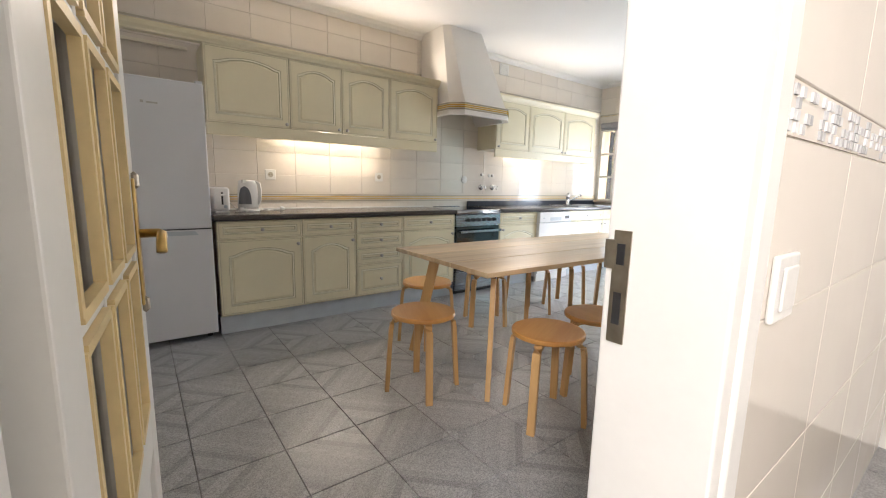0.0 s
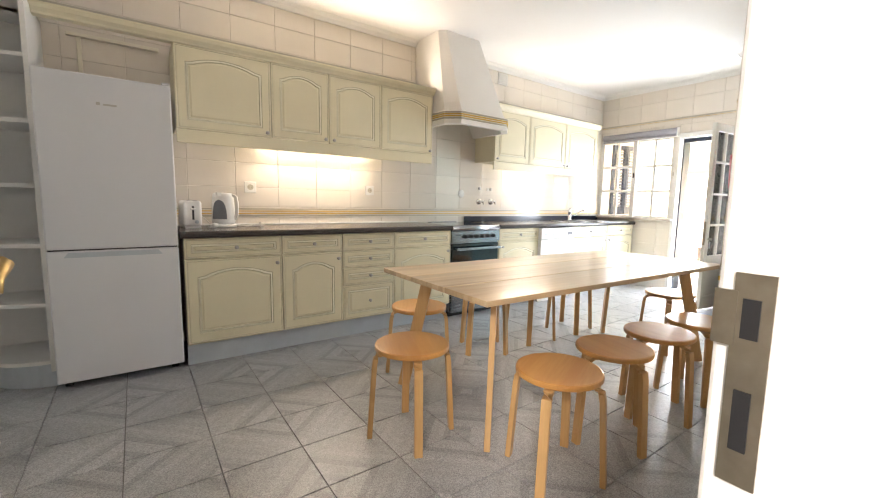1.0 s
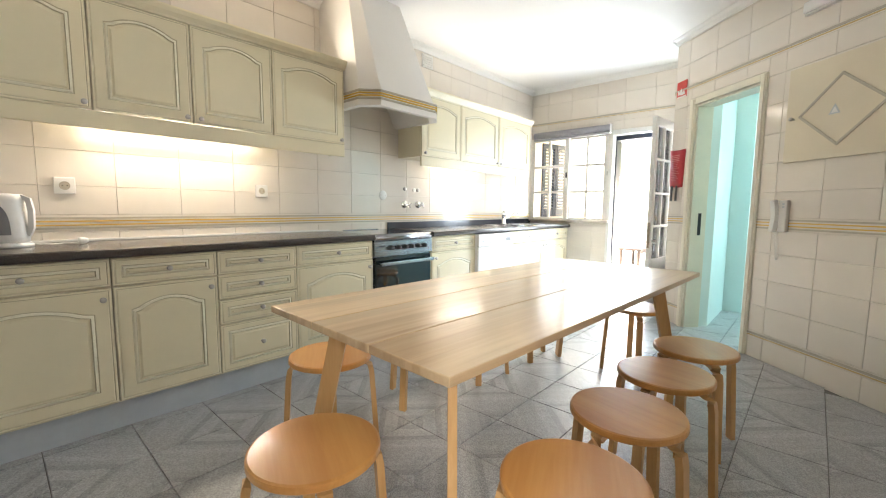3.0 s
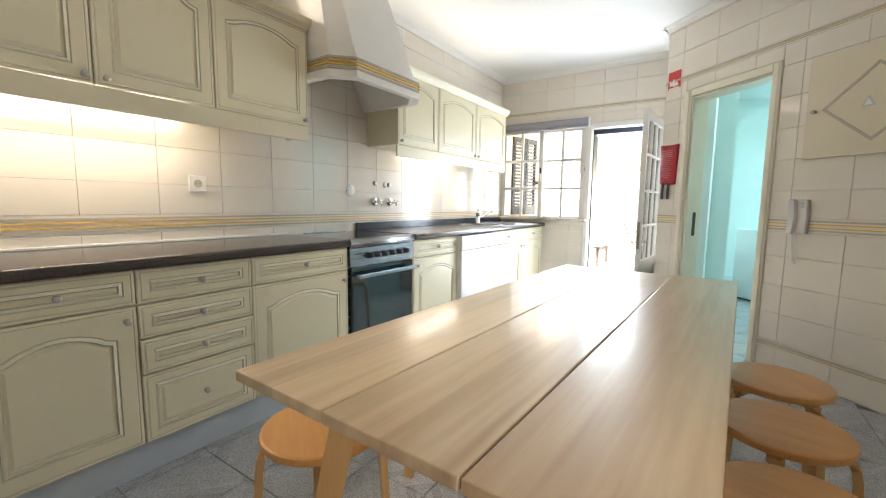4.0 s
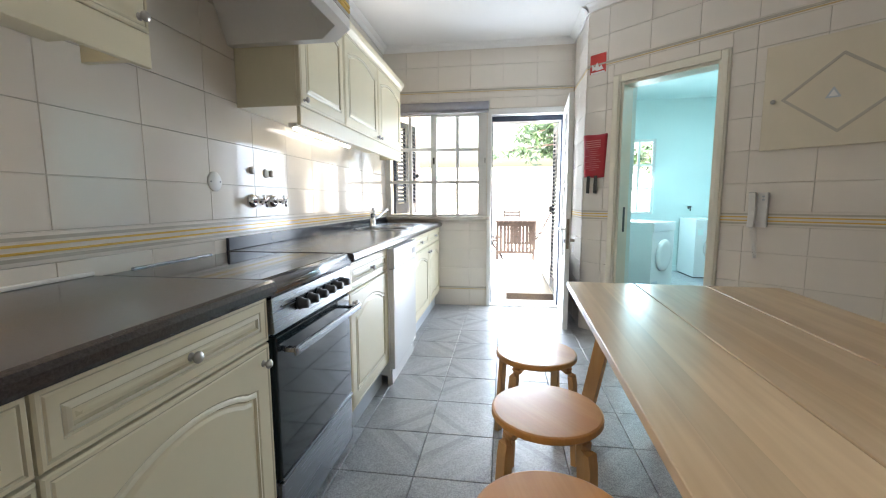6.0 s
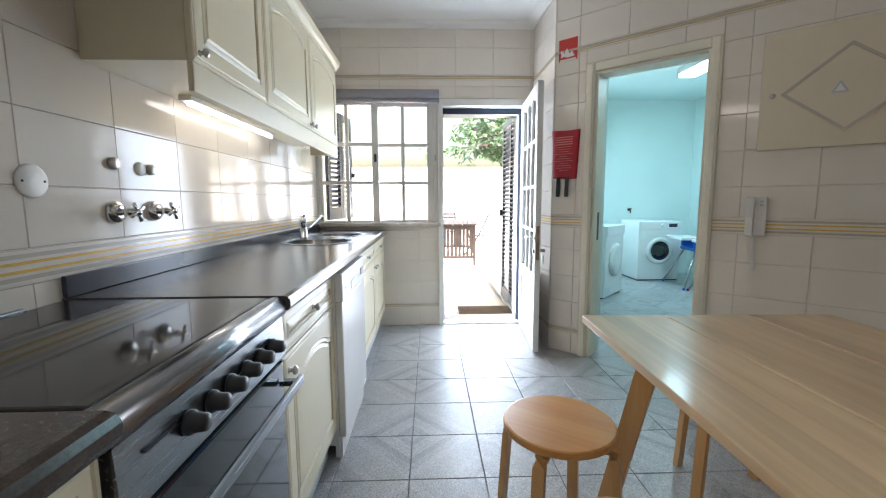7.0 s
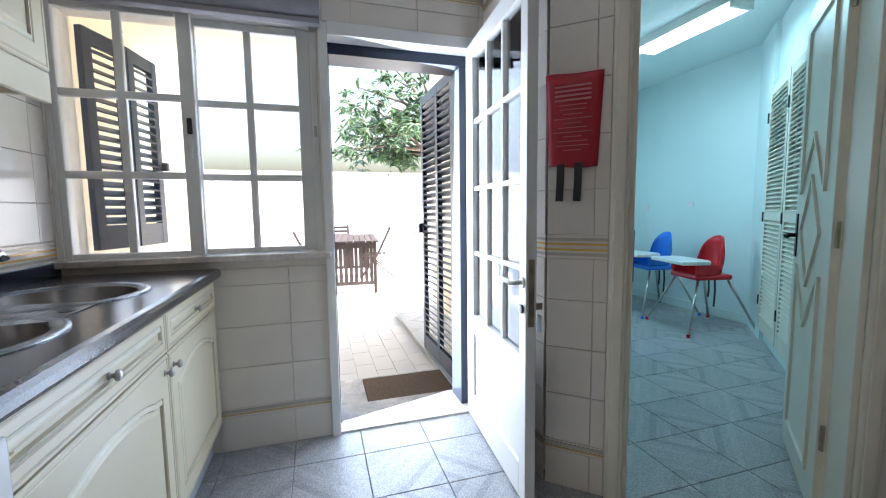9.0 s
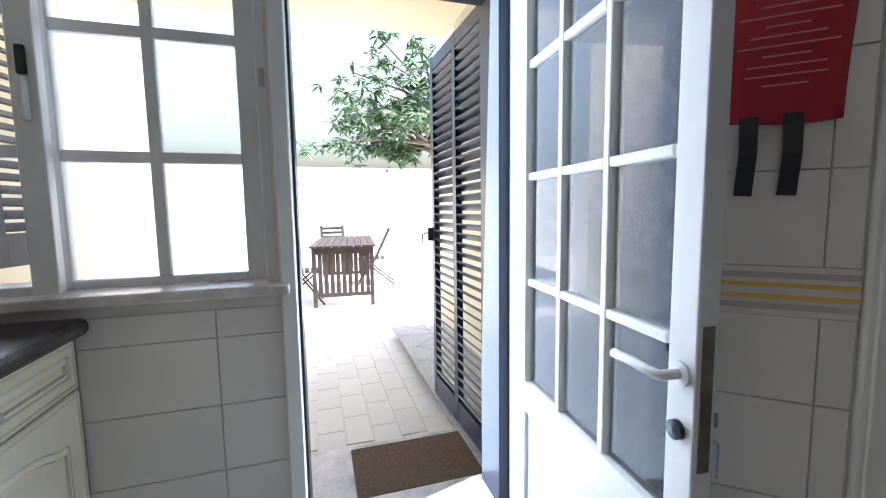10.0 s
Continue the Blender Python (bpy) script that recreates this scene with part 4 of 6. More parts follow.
# dishwasher
dw = thing("dishwasher", pose(3.798, 3.523, 0), "white dishwasher with dark display under the worktop", "dishwasher")
part("body", box(0.0, 0.605, 0.03, 0.58, 0.06, 0.838, 0.003), M["white"], dw)
part("door", box(0.002, 0.603, 0.0, 0.03, 0.10, 0.712, 0.006), M["white"], dw)
pnl = part("control_panel", box(0.002, 0.603, -0.004, 0.03, 0.716, 0.838, 0.006), M["white"], dw)
part("display", box(0.47, 0.555, -0.0065, -0.003, 0.752, 0.79, 0.002), M["black"], pnl, "dark display")
part("grip", box(0.19, 0.40, -0.006, -0.003, 0.735, 0.775, 0.003), M["plinth"], pnl, "grey recessed grip")
part("button", box(0.06, 0.09, -0.006, -0.003, 0.76, 0.775, 0.002), M["plinth"], pnl)
part("plinth", box(0.01, 0.595, 0.02, 0.05, 0.0, 0.095), M["white"], dw)

# sink and tap
sink = thing("sink", pose(0, 0, 0.8905), "stainless steel sink with two round bowls in the worktop", "sink")
for cx_, cy_ in ((4.74, 3.86), (5.25, 3.87)):
    bowl = part("bowl", lathe([(0.236, 0.0), (0.236, 0.003), (0.228, 0.005), (0.205, 0.003), (0.198, -0.004), (0.190, -0.10), (0.17, -0.14), (0.12, -0.15), (0.03, -0.153), (0.0, -0.153)][4:], 56, pose(cx_, cy_, 0), False), M["sinksteel"], sink, "round steel bowl", True)
    part("rim", lathe([(0.236, 0.0), (0.236, 0.003), (0.228, 0.006), (0.206, 0.004), (0.198, -0.005)], 56, pose(cx_, cy_, 0), False), M["steel"], bowl, "polished rim", True)
    part("drain", lathe([(0.0, -0.148), (0.035, -0.148), (0.04, -0.1515), (0.0, -0.1515)], 20, pose(cx_, cy_, 0)), M["chrome"], bowl, "chrome drain")
part("bridge", prism([(4.88, 3.70), (5.11, 3.70), (5.15, 4.085), (4.83, 4.085)], 0.0008, 0.0026), M["steel"], sink)
part("overflow", lathe([(0.0, 0.004), (0.018, 0.004), (0.02, 0.001), (0.0, 0.001)], 16, pose(4.995, 3.73, 0)), M["black"], sink, "round waste knob")
tap = thing("kitchen_tap", pose(4.97, 4.025, 0.894, 0, 0, 38), "chrome single-lever kitchen tap behind the sink", "tap")
part("body", lathe([(0.03, 0.0), (0.03, 0.008), (0.024, 0.012), (0.024, 0.10), (0.027, 0.105), (0.027, 0.135), (0.015, 0.15), (0.0, 0.152)], 20), M["chrome"], tap, "", True)
part("spout", sweep([(0, 0, 0.06), (0.04, -0.06, 0.075), (0.09, -0.15, 0.13), (0.105, -0.175, 0.145), (0.11, -0.185, 0.125)], 0.012, 0, round_n=10), M["chrome"], tap, "", True)
part("lever", sweep([(0, 0, 0.145), (-0.015, 0.0, 0.158), (0.05, -0.02, 0.172)], 0.016, 0.007), M["chrome"], tap)


# wall fittings behind the worktop
def socket(x, z):
    s = thing("socket", pose(x, WALL_Y - 0.006, z), "white plastic wall socket", "socket", "sockets over the worktop")
    part("plate", box(-0.044, 0.044, -0.012, 0.0, -0.044, 0.044, 0.004), M["whiteplastic"], s)
    part("insert", lathe([(0.0, 0.0128), (0.0185, 0.0128), (0.0215, 0.0142), (0.0225, 0.012)], 24, pose(0, 0, 0, 90), False), M["grey_line"], s, "round socket well")
    for dx in (-0.0095, 0.0095):
        part("pin_hole", lathe([(0.0032, 0.0), (0.0032, 0.0138)], 8, pose(dx, -0.0, 0, 90)), M["black"], s)
    return s


socket(0.946, 1.192)
socket(2.003, 1.2)
for x in (3.4, 3.585):
    v = thing("valve_tap", pose(x, WALL_Y - 0.006, 1.117), "chrome cross-handle stop valve on the tiled wall", "tap", "stop valves")
    part("rose", lathe([(0.036, 0.0), (0.036, 0.008), (0.03, 0.02), (0.016, 0.024), (0.0, 0.024)], 22, pose(0, 0, 0, 90)), M["chrome"], v, "", True)
    part("stem", lathe([(0.012, 0.02), (0.012, 0.06), (0.009, 0.062), (0.009, 0.085)], 14, pose(0, 0, 0, 90)), M["chrome"], v, "", True)
    for k in range(4):
        a = radians(25 + 90 * k)
        part("spoke", sweep([(0, -0.075, 0), (0.032 * math.cos(a), -0.075, 0.032 * math.sin(a))], 0.006, 0, round_n=8), M["chrome"], v, "", True)
for x, z in ((3.41, 1.27), (3.585, 1.263)):
    v = thing("pipe_cap", pose(x, WALL_Y - 0.006, z), "small chrome pipe cap on the tiled wall", "pipe cap", "pipe caps")
    part("cap", lathe([(0.019, 0.0), (0.019, 0.014), (0.014, 0.018), (0.0, 0.018)], 16, pose(0, 0, 0, 90)), M["nickel"], v, "", True)
v = thing("wall_plug", pose(3.536, WALL_Y - 0.006, 1.262), "small white round plug on the tiled wall", "cover plate")
part("disc", lathe([(0.023, 0.0), (0.023, 0.006), (0.019, 0.009), (0.0, 0.009)], 18, pose(0, 0, 0, 90)), M["whiteplastic"], v, "", True)
v = thing("cover_plate", pose(3.137, WALL_Y - 0.006, 1.202), "white round cover plate with two screws", "cover plate")
part("disc", lathe([(0.043, 0.0), (0.043, 0.005), (0.038, 0.008), (0.0, 0.008)], 28, pose(0, 0, 0, 90)), M["whiteplastic"], v, "", True)
for dx in (-0.03, 0.03):
    part("screw", lathe([(0.003, 0.007), (0.003, 0.0095), (0.0, 0.0095)], 8, pose(dx, 0, 0, 90)), M["black"], v)
vent = thing("wall_vent", pose(3.715, WALL_Y - 0.006, 2.543), "white slatted wall vent beside the hood", "vent")
part("frame", box(-0.075, 0.075, -0.012, 0.0, -0.065, 0.065, 0.003), M["whiteplastic"], vent)
for k in range(5):
    part("slat", box(-0.06, 0.06, -0.020, -0.0125, -0.05 + 0.022 * k, -0.038 + 0.022 * k, m=None), M["plaster"], vent)

# fridge
fr = thing("fridge", pose(-0.204, 3.55, 0), "tall white fridge-freezer with two doors", "fridge")
part("body", box(0.0, 0.604, 0.06, 0.585, 0.03, 1.76, 0.004), M["fridge"], fr)
d = part("door", box(0.0, 0.604, 0.0, 0.056, 0.045, 0.795, 0.008), M["fridge"], fr, "white freezer door")
# flat grey plate paints the shade of the grip recess; nothing is hollowed
bm = prism([(0.07, 0.0), (0.52, 0.0), (0.50, 0.028), (0.09, 0.028)], -0.0015, 0.002, m=pose(0, 0, 0.758, 90))
part("grip", bm, M["plinth"], d, "flat grey plate painting the grip recess's shade")
d = part("door", box(0.0, 0.604, 0.0, 0.056, 0.803, 1.76, 0.008), M["fridge"], fr, "white fridge door")
for a, b, c in ((0.255, 0.272, 0.016), (0.285, 0.345, 0.010)):
    part("badge", box(a, b, -0.002, 0.002, 1.60, 1.60 + c), M["nickel"], d, "plain grey badge bar")
# black strip paints the dark between the two doors
part("gap", box(0.006, 0.598, 0.012, 0.056, 0.794, 0.804), M["black"], fr)
for dx in (0.04, 0.56):
    part("foot", lathe([(0.02, 0.0), (0.02, 0.03)], 12, pose(dx, 0.1, 0)), M["black"], fr)
    part("foot", lathe([(0.02, 0.0), (0.02, 0.03)], 12, pose(dx, 0.53, 0)), M["black"], fr)
part("hinge_cap", box(0.56, 0.602, 0.006, 0.06, 1.761, 1.776, 0.004), M["fridge"], fr)

# open corner shelves beside the fridge
sh = thing("corner_shelf", pose(-0.235, WALL_Y - 0.008, 0), "white open corner shelf unit with rounded shelves", "shelf unit")
part("side_panel", box(0.0, 0.022, -0.50, 0.0, 0.10, 2.14, 0.002), M["joinery"], sh)
part("back_panel", box(-0.38, -0.001, -0.018, 0.0, 0.10, 2.14, 0.002), M["joinery"], sh)
for z in (0.14, 0.475, 0.81, 1.14, 1.48, 1.82, 2.10):
    P = [(-0.001, -0.02)] + [(-0.375 * math.sin(a), -0.02 - 0.46 * math.cos(a)) for a in (k * math.pi / 2 / 14 for k in range(15))]
    part("shelf", prism(P, z, z + 0.02, 0.002, seg=1), M["joinery"], sh)
P = [(0.02, -0.02)] + [(0.02 - 0.36 * math.sin(a), -0.02 - 0.44 * math.cos(a)) for a in (k * math.pi / 2 / 14 for k in range(15))]
part("plinth", prism(P, 0.0, 0.138), M["plinth"], sh, "blue-grey rounded plinth")
cond = thing("conduit", pose(-0.04, WALL_Y - 0.006, 1.80), "thin ivory cable conduit on the tiles above the fridge", "conduit")
part("upright", box(-0.012, 0.012, -0.02, 0.0, 0.0, 0.30, 0.003), M["ivoryframe"], cond)
part("run", box(-0.06, 0.42, -0.024, 0.0, 0.30, 0.322, 0.003), M["ivoryframe"], cond)

# toaster, kettle and their cords
ts = thing("toaster", pose(0.505, 3.93, 0.8905, 0, 0, 3), "white plastic two-slot toaster on the worktop", "toaster")
part("body", box(-0.055, 0.055, -0.12, 0.14, 0.012, 0.19, 0.022, 4), M["whiteplastic"], ts, "", True)
part("lever_slot", box(-0.006, 0.006, -0.1225, -0.119, 0.06, 0.155, 0.001), M["black"], ts)
part("lever", box(-0.016, 0.016, -0.138, -0.121, 0.128, 0.140, 0.004), M["whiteplastic"], ts)
part("dial", lathe([(0.012, 0.0), (0.012, 0.01), (0.0, 0.012)], 14, pose(0.02, -0.12, 0.045, 90)), M["plinth"], ts)
for dx in (-0.02, 0.02):
    part("slot", box(dx - 0.01, dx + 0.01, -0.08, 0.10, 0.1885, 0.1912), M["black"], ts, "dark bread slot")
part("base", box(-0.048, 0.048, -0.11, 0.13, 0.0, 0.012), M["whiteplastic"], ts)
kt = thing("kettle", pose(0.715, 3.93, 0.8905, 0, 0, -30), "white plastic electric kettle with grey water window", "kettle")
part("base", lathe([(0.085, 0.0), (0.088, 0.012), (0.078, 0.022), (0.0, 0.022)], 28), M["whiteplastic"], kt, "", True)
part("jug", lathe([(0.0, 0.0235), (0.074, 0.0235), (0.078, 0.05), (0.075, 0.14), (0.070, 0.215), (0.066, 0.238), (0.056, 0.247), (0.0, 0.25)], 32), M["whiteplastic"], kt, "", True)
bm = bmesh.new()
grid = []
for j in range(13):
    zz = 0.06 + 0.14 * j / 12
    half = 0.62 * math.sqrt(max(0.0, 1 - (j / 12) ** 3)) + 0.02
    rad = 0.0835 - 0.009 * max(0.0, (zz - 0.05) / 0.165)
    grid.append([bm.verts.new((rad * math.sin(half * (i / 6 - 1)), -rad * math.cos(half * (i / 6 - 1)), zz)) for i in range(13)])
for a, b in zip(grid, grid[1:]):
    for i in range(12):
        bm.faces.new((a[i], a[i + 1], b[i + 1], b[i]))
part("water_window", bm, M["kwin"], kt, "grey arched water window", True)
part("handle", sweep([(0.06, 0.0, 0.235), (0.088, 0.0, 0.222), (0.096, 0.0, 0.17), (0.092, 0.0, 0.09), (0.076, 0.0, 0.055)], 0.022, 0.016, (0, 1, 0)), M["whiteplastic"], kt)
part("spout", prism([(-0.02, -0.075), (0.02, -0.075), (0.0, -0.095)], 0.225, 0.25), M["whiteplastic"], kt)


def cord(points, label):
    c = thing("power_cord", pose(0.055, 0, 0.8905), label, "cord", "cords on the worktop")
    pts = [Vector(p) for p in points]
    out = []
    for i in range(len(pts) - 1):
        p0, p1, p2, p3 = pts[max(i - 1, 0)], pts[i], pts[i + 1], pts[min(i + 2, len(pts) - 1)]
        for k in range(8):
            t = k / 8
            out.append(0.5 * (2 * p1 + (p2 - p0) * t + (2 * p0 - 5 * p1 + 4 * p2 - p3) * t * t + (3 * p1 - p0 - 3 * p2 + p3) * t ** 3))
    out.append(pts[-1])
    part("cable", sweep(out, 0.0035, 0, round_n=8), M["whiteplastic"], c, "", True)
    e = pts[-1]
    part("plug", lathe([(0.016, 0.0), (0.018, 0.012), (0.014, 0.03), (0.006, 0.04)], 14, pose(e.x, e.y, 0.018, 0, 90)), M["whiteplastic"], c, "white plug", True)


cord([(0.50, 4.02, 0.10), (0.545, 4.0, 0.06), (0.58, 3.93, 0.006), (0.55, 3.86, 0.005), (0.60, 3.83, 0.005), (0.575, 3.84, 0.012)], "white toaster cord lying coiled on the worktop")
cord([(0.74, 3.98, 0.01), (0.80, 3.95, 0.005), (0.86, 3.98, 0.005), (0.90, 3.93, 0.006), (0.905, 3.92, 0.015)], "white kettle cord lying on the worktop")


# ---- dining table ----
table = thing("dining_table", pose(2.4375, 2.147, 0, 0, 0, -2.2), "pale oak plank dining table with slanting wooden legs", "table")
for y0, y1 in ((-0.4675, -0.162), (-0.157, 0.153), (0.158, 0.4675)):
    part("plank", box(-1.1, 1.1, y0, y1, 0.69, 0.716, 0.003), M["table"], table)
for sx in (-1, 1):
    part("rail", box(sx * 0.90 - 0.02, sx * 0.90 + 0.02, -0.33, 0.33, 0.665, 0.6895), M["black"], table, "black steel cross rail")
    for sy in (-1, 1):
        side = (-sy, sx, 0)
        part("leg", sweep([(sx * 0.90, sy * 0.29, 0.665), (sx * 1.0, sy * 0.39, 0.0)], 0.066, 0.026, side), M["birchleg"], table)
        part("leg_bracket", sweep([(sx * 0.898, sy * 0.288, 0.6895), (sx * 0.908, sy * 0.298, 0.635)], 0.07, 0.03, side), M["black"], table, "black steel leg bracket")


# ---- stools ----
def stool():
    s = thing("stool", pose(0, 0, 0), "round birch stool with four bent legs", "stool", "stools round the dining table")
    part("seat", lathe([(0.0, 0.45), (0.168, 0.45), (0.174, 0.447), (0.1755, 0.441), (0.1755, 0.430), (0.172, 0.426), (0.0, 0.426)], 48), M["birch"], s)
    for k in range(4):
        a = k * math.pi / 2
        path = [(0.05, 0.414), (0.10, 0.414), (0.135, 0.412), (0.157, 0.402), (0.171, 0.383), (0.177, 0.35), (0.188, 0.18), (0.199, 0.0)]
        pts = [(r * math.cos(a), r * math.sin(a), z) for r, z in path]
        part("leg", sweep(pts, 0.036, 0.022, (-math.cos(a) * 0.6, -math.sin(a) * 0.6, 0.8)), M["birchleg"], s)
    return s


first = stool()
first.matrix_basis = pose(1.213, 2.11, 0, 0, 0, 67)
for x, y, r in ((1.556, 1.53, 24), (1.996, 1.55, 77), (2.427, 1.546, 81), (2.85, 1.521, 41), (1.63, 2.685, 56), (2.284, 2.774, 15), (2.774, 2.742, 40), (3.287, 2.736, 55), (3.515, 1.987, 25)):
    copy_thing(first, pose(x, y, 0, 0, 0, r))

# ---- doors, window and wall things ----
def glazed_leaf(name, m, w, h, cols, zs, frame_mat, bead_mat, label, stile=0.10, thick=0.042, lock_stile=0.0):
    """Leaf in local x (from the hinge) and z; panes between the heights zs."""
    d = thing(name, m, label, "door")
    ls = lock_stile or stile
    part("stile", box(0.0, stile, -thick / 2, thick / 2, 0.0, h, 0.003), frame_mat, d)
    lock = part("stile", box(w - ls, w, -thick / 2, thick / 2, 0.0, h, 0.003), frame_mat, d)
    part("rail", box(stile, w - ls, -thick / 2, thick / 2, zs[-1], h, 0.003), frame_mat, d)
    part("rail", box(stile, w - ls, -thick / 2, thick / 2, zs[0] - 0.10, zs[0], 0.003), frame_mat, d)
    part("rail", box(stile, w - ls, -thick / 2, thick / 2, 0.0, 0.14, 0.003), frame_mat, d)
    part("panel", box(stile - 0.004, w - ls + 0.004, -0.009, 0.009, 0.138, zs[0] - 0.098), frame_mat, d)
    cw = (w - stile - ls) / cols
    b = 0.011
    for k in range(1, cols):
        x = stile + cw * k
        part("glazing_bar", box(x - b, x + b, -0.016, 0.016, zs[0], zs[-1], 0.004), frame_mat, d)
    for z in zs[1:-1]:
        for k in range(cols):
            part("glazing_bar", box(stile + cw * k + b, stile + cw * (k + 1) - b, -0.0158, 0.0158, z - b, z + b, 0.004), frame_mat, d)
    for k in range(cols):
        for za, zb in zip(zs, zs[1:]):
            x0, x1 = stile + cw * k + (b if k else 0), stile + cw * (k + 1) - (b if k < cols - 1 else 0)
            z0, z1 = za + (b if za != zs[0] else 0), zb - (b if zb != zs[-1] else 0)
            g = part("pane", box(x0 - 0.004, x1 + 0.004, -0.002, 0.002, z0 - 0.004, z1 + 0.004), M["glass"], d, "clear glass pane")
            g.visible_shadow = False
            if bead_mat:
                for s in (-1, 1):
                    path = [(x0 + 0.007, s * 0.016, z0 + 0.007), (x1 - 0.007, s * 0.016, z0 + 0.007), (x1 - 0.007, s * 0.016, z1 - 0.007), (x0 + 0.007, s * 0.016, z1 - 0.007)]
                    bm = bmesh.new()
                    for p0, p1 in zip(path, path[1:] + path[:1]):
                        q = sweep([p0, p1], 0.014, 0.014, (0, 1, 0))
                        me = bpy.data.meshes.new("tmp")
                        q.to_mesh(me)
                        q.free()
                        bm.from_mesh(me)
                        bpy.data.meshes.remove(me)
                    part("glazing_bead", bm, bead_mat, g, "yellowed moulded bead")
    return d, lock


# open garden door, folded back against the short wall
gd, gd_lock = glazed_leaf("door_1", Matrix.Translation((5.802, 2.295, 0.012)) @ Matrix.Rotation(radians(175.6), 4, "Z"), 0.785, 1.97, 3, (0.58, 0.91, 1.24, 1.575, 1.89), M["joinery"], None, "white glazed garden door standing open into the kitchen", 0.115, 0.042, 0.06)
gd["kind"] = "structure"
part("edge_plate", box(0.7845, 0.7875, -0.011, 0.011, 0.70, 0.95), M["dark_steel"], gd_lock, "worn steel lock plate")
part("rose", lathe([(0.022, 0.0), (0.022, 0.006), (0.0, 0.008)], 18, pose(0.755, -0.021, 0.862, 90)), M["whiteplastic"], gd_lock)
part("lever", sweep([(0.755, -0.021, 0.862), (0.755, -0.06, 0.862), (0.74, -0.066, 0.862), (0.693, -0.066, 0.864), (0.633, -0.064, 0.860)], 0.009, 0, round_n=10), M["whiteplastic"], gd_lock, "white lever handle", True)
part("cylinder", lathe([(0.017, 0.0), (0.017, 0.01), (0.0, 0.012)], 16, pose(0.753, -0.021, 0.762, 90)), M["black"], gd_lock, "dark lock cylinder")
part("key", box(0.751, 0.755, 0.022, 0.06, 0.755, 0.78), M["nickel"], gd_lock, "key in the lock")
part("key_tag", box(0.741, 0.771, 0.045, 0.05, 0.67, 0.735, 0.004), M["plinth"], gd_lock, "key tag hanging")

# entry door leaf
ed, ed_lock = glazed_leaf("door_2", Matrix.Translation((-0.085, 0.73, 0.01)) @ Matrix.Rotation(radians(85.6), 4, "Z"), 0.74, 2.03, 3, (0.62, 0.96, 1.31, 1.66, 1.93), M["joinery"], M["yellowframe"], "ivory glazed entry door with yellowed glazing beads standing open")
ed["kind"] = "structure"
part("back_plate", box(0.677, 0.713, -0.027, -0.021, 0.84, 1.12, 0.003), M["brass"], ed_lock, "brass back plate")
part("lever", sweep([(0.695, -0.026, 1.0), (0.695, -0.062, 1.0), (0.685, -0.068, 0.998), (0.64, -0.068, 0.985), (0.63, -0.068, 0.965)], 0.010, 0, round_n=10), M["brass"], ed_lock, "worn brass lever", True)
for z in (0.84, 1.115):
    part("finial", lathe([(0.0, -0.02), (0.009, -0.012), (0.009, 0.012), (0.0, 0.02)], 10, pose(0.695, -0.026, z)), M["dark_steel"], ed_lock)

# laundry door leaf with zigzag mouldings, open into the laundry
ll = thing("door_3", DIAG @ pose(LD0 + 0.022, -0.165, 0.01, 0, 0, -97), "pale painted laundry door with zigzag mouldings standing open", "door", kind="structure")
leaf = part("leaf", box(0.0, 0.66, -0.02, 0.02, 0.0, 1.99, 0.003), M["ivoryframe"], ll)
for s in (-1, 1):
    yy = 0.0235 * s
    for outline_ in ([(0.12, 1.88), (0.54, 1.88), (0.54, 1.19), (0.33, 1.42), (0.12, 1.19)], [(0.33, 1.25), (0.50, 1.03), (0.33, 0.81), (0.16, 1.03)], [(0.12, 0.87), (0.33, 0.64), (0.54, 0.87), (0.54, 0.13), (0.12, 0.13)]):
        part("moulding", sweep([(x, yy, z) for x, z in outline_], 0.022, 0.014, (0, 1, 0), closed=True), M["ivoryframe"], leaf, "raised zigzag moulding")
    part("handle", sweep([(0.60, 0.02 * s, 1.0), (0.60, 0.065 * s, 1.0), (0.51, 0.068 * s, 0.998)], 0.010, 0, round_n=10), M["black"], ll, "black lever handle", True)
    part("back_plate", box(0.582, 0.618, min(0.0205 * s, 0.026 * s), max(0.0205 * s, 0.026 * s), 0.90, 1.10, 0.002), M["black"], ll, "black back plate")

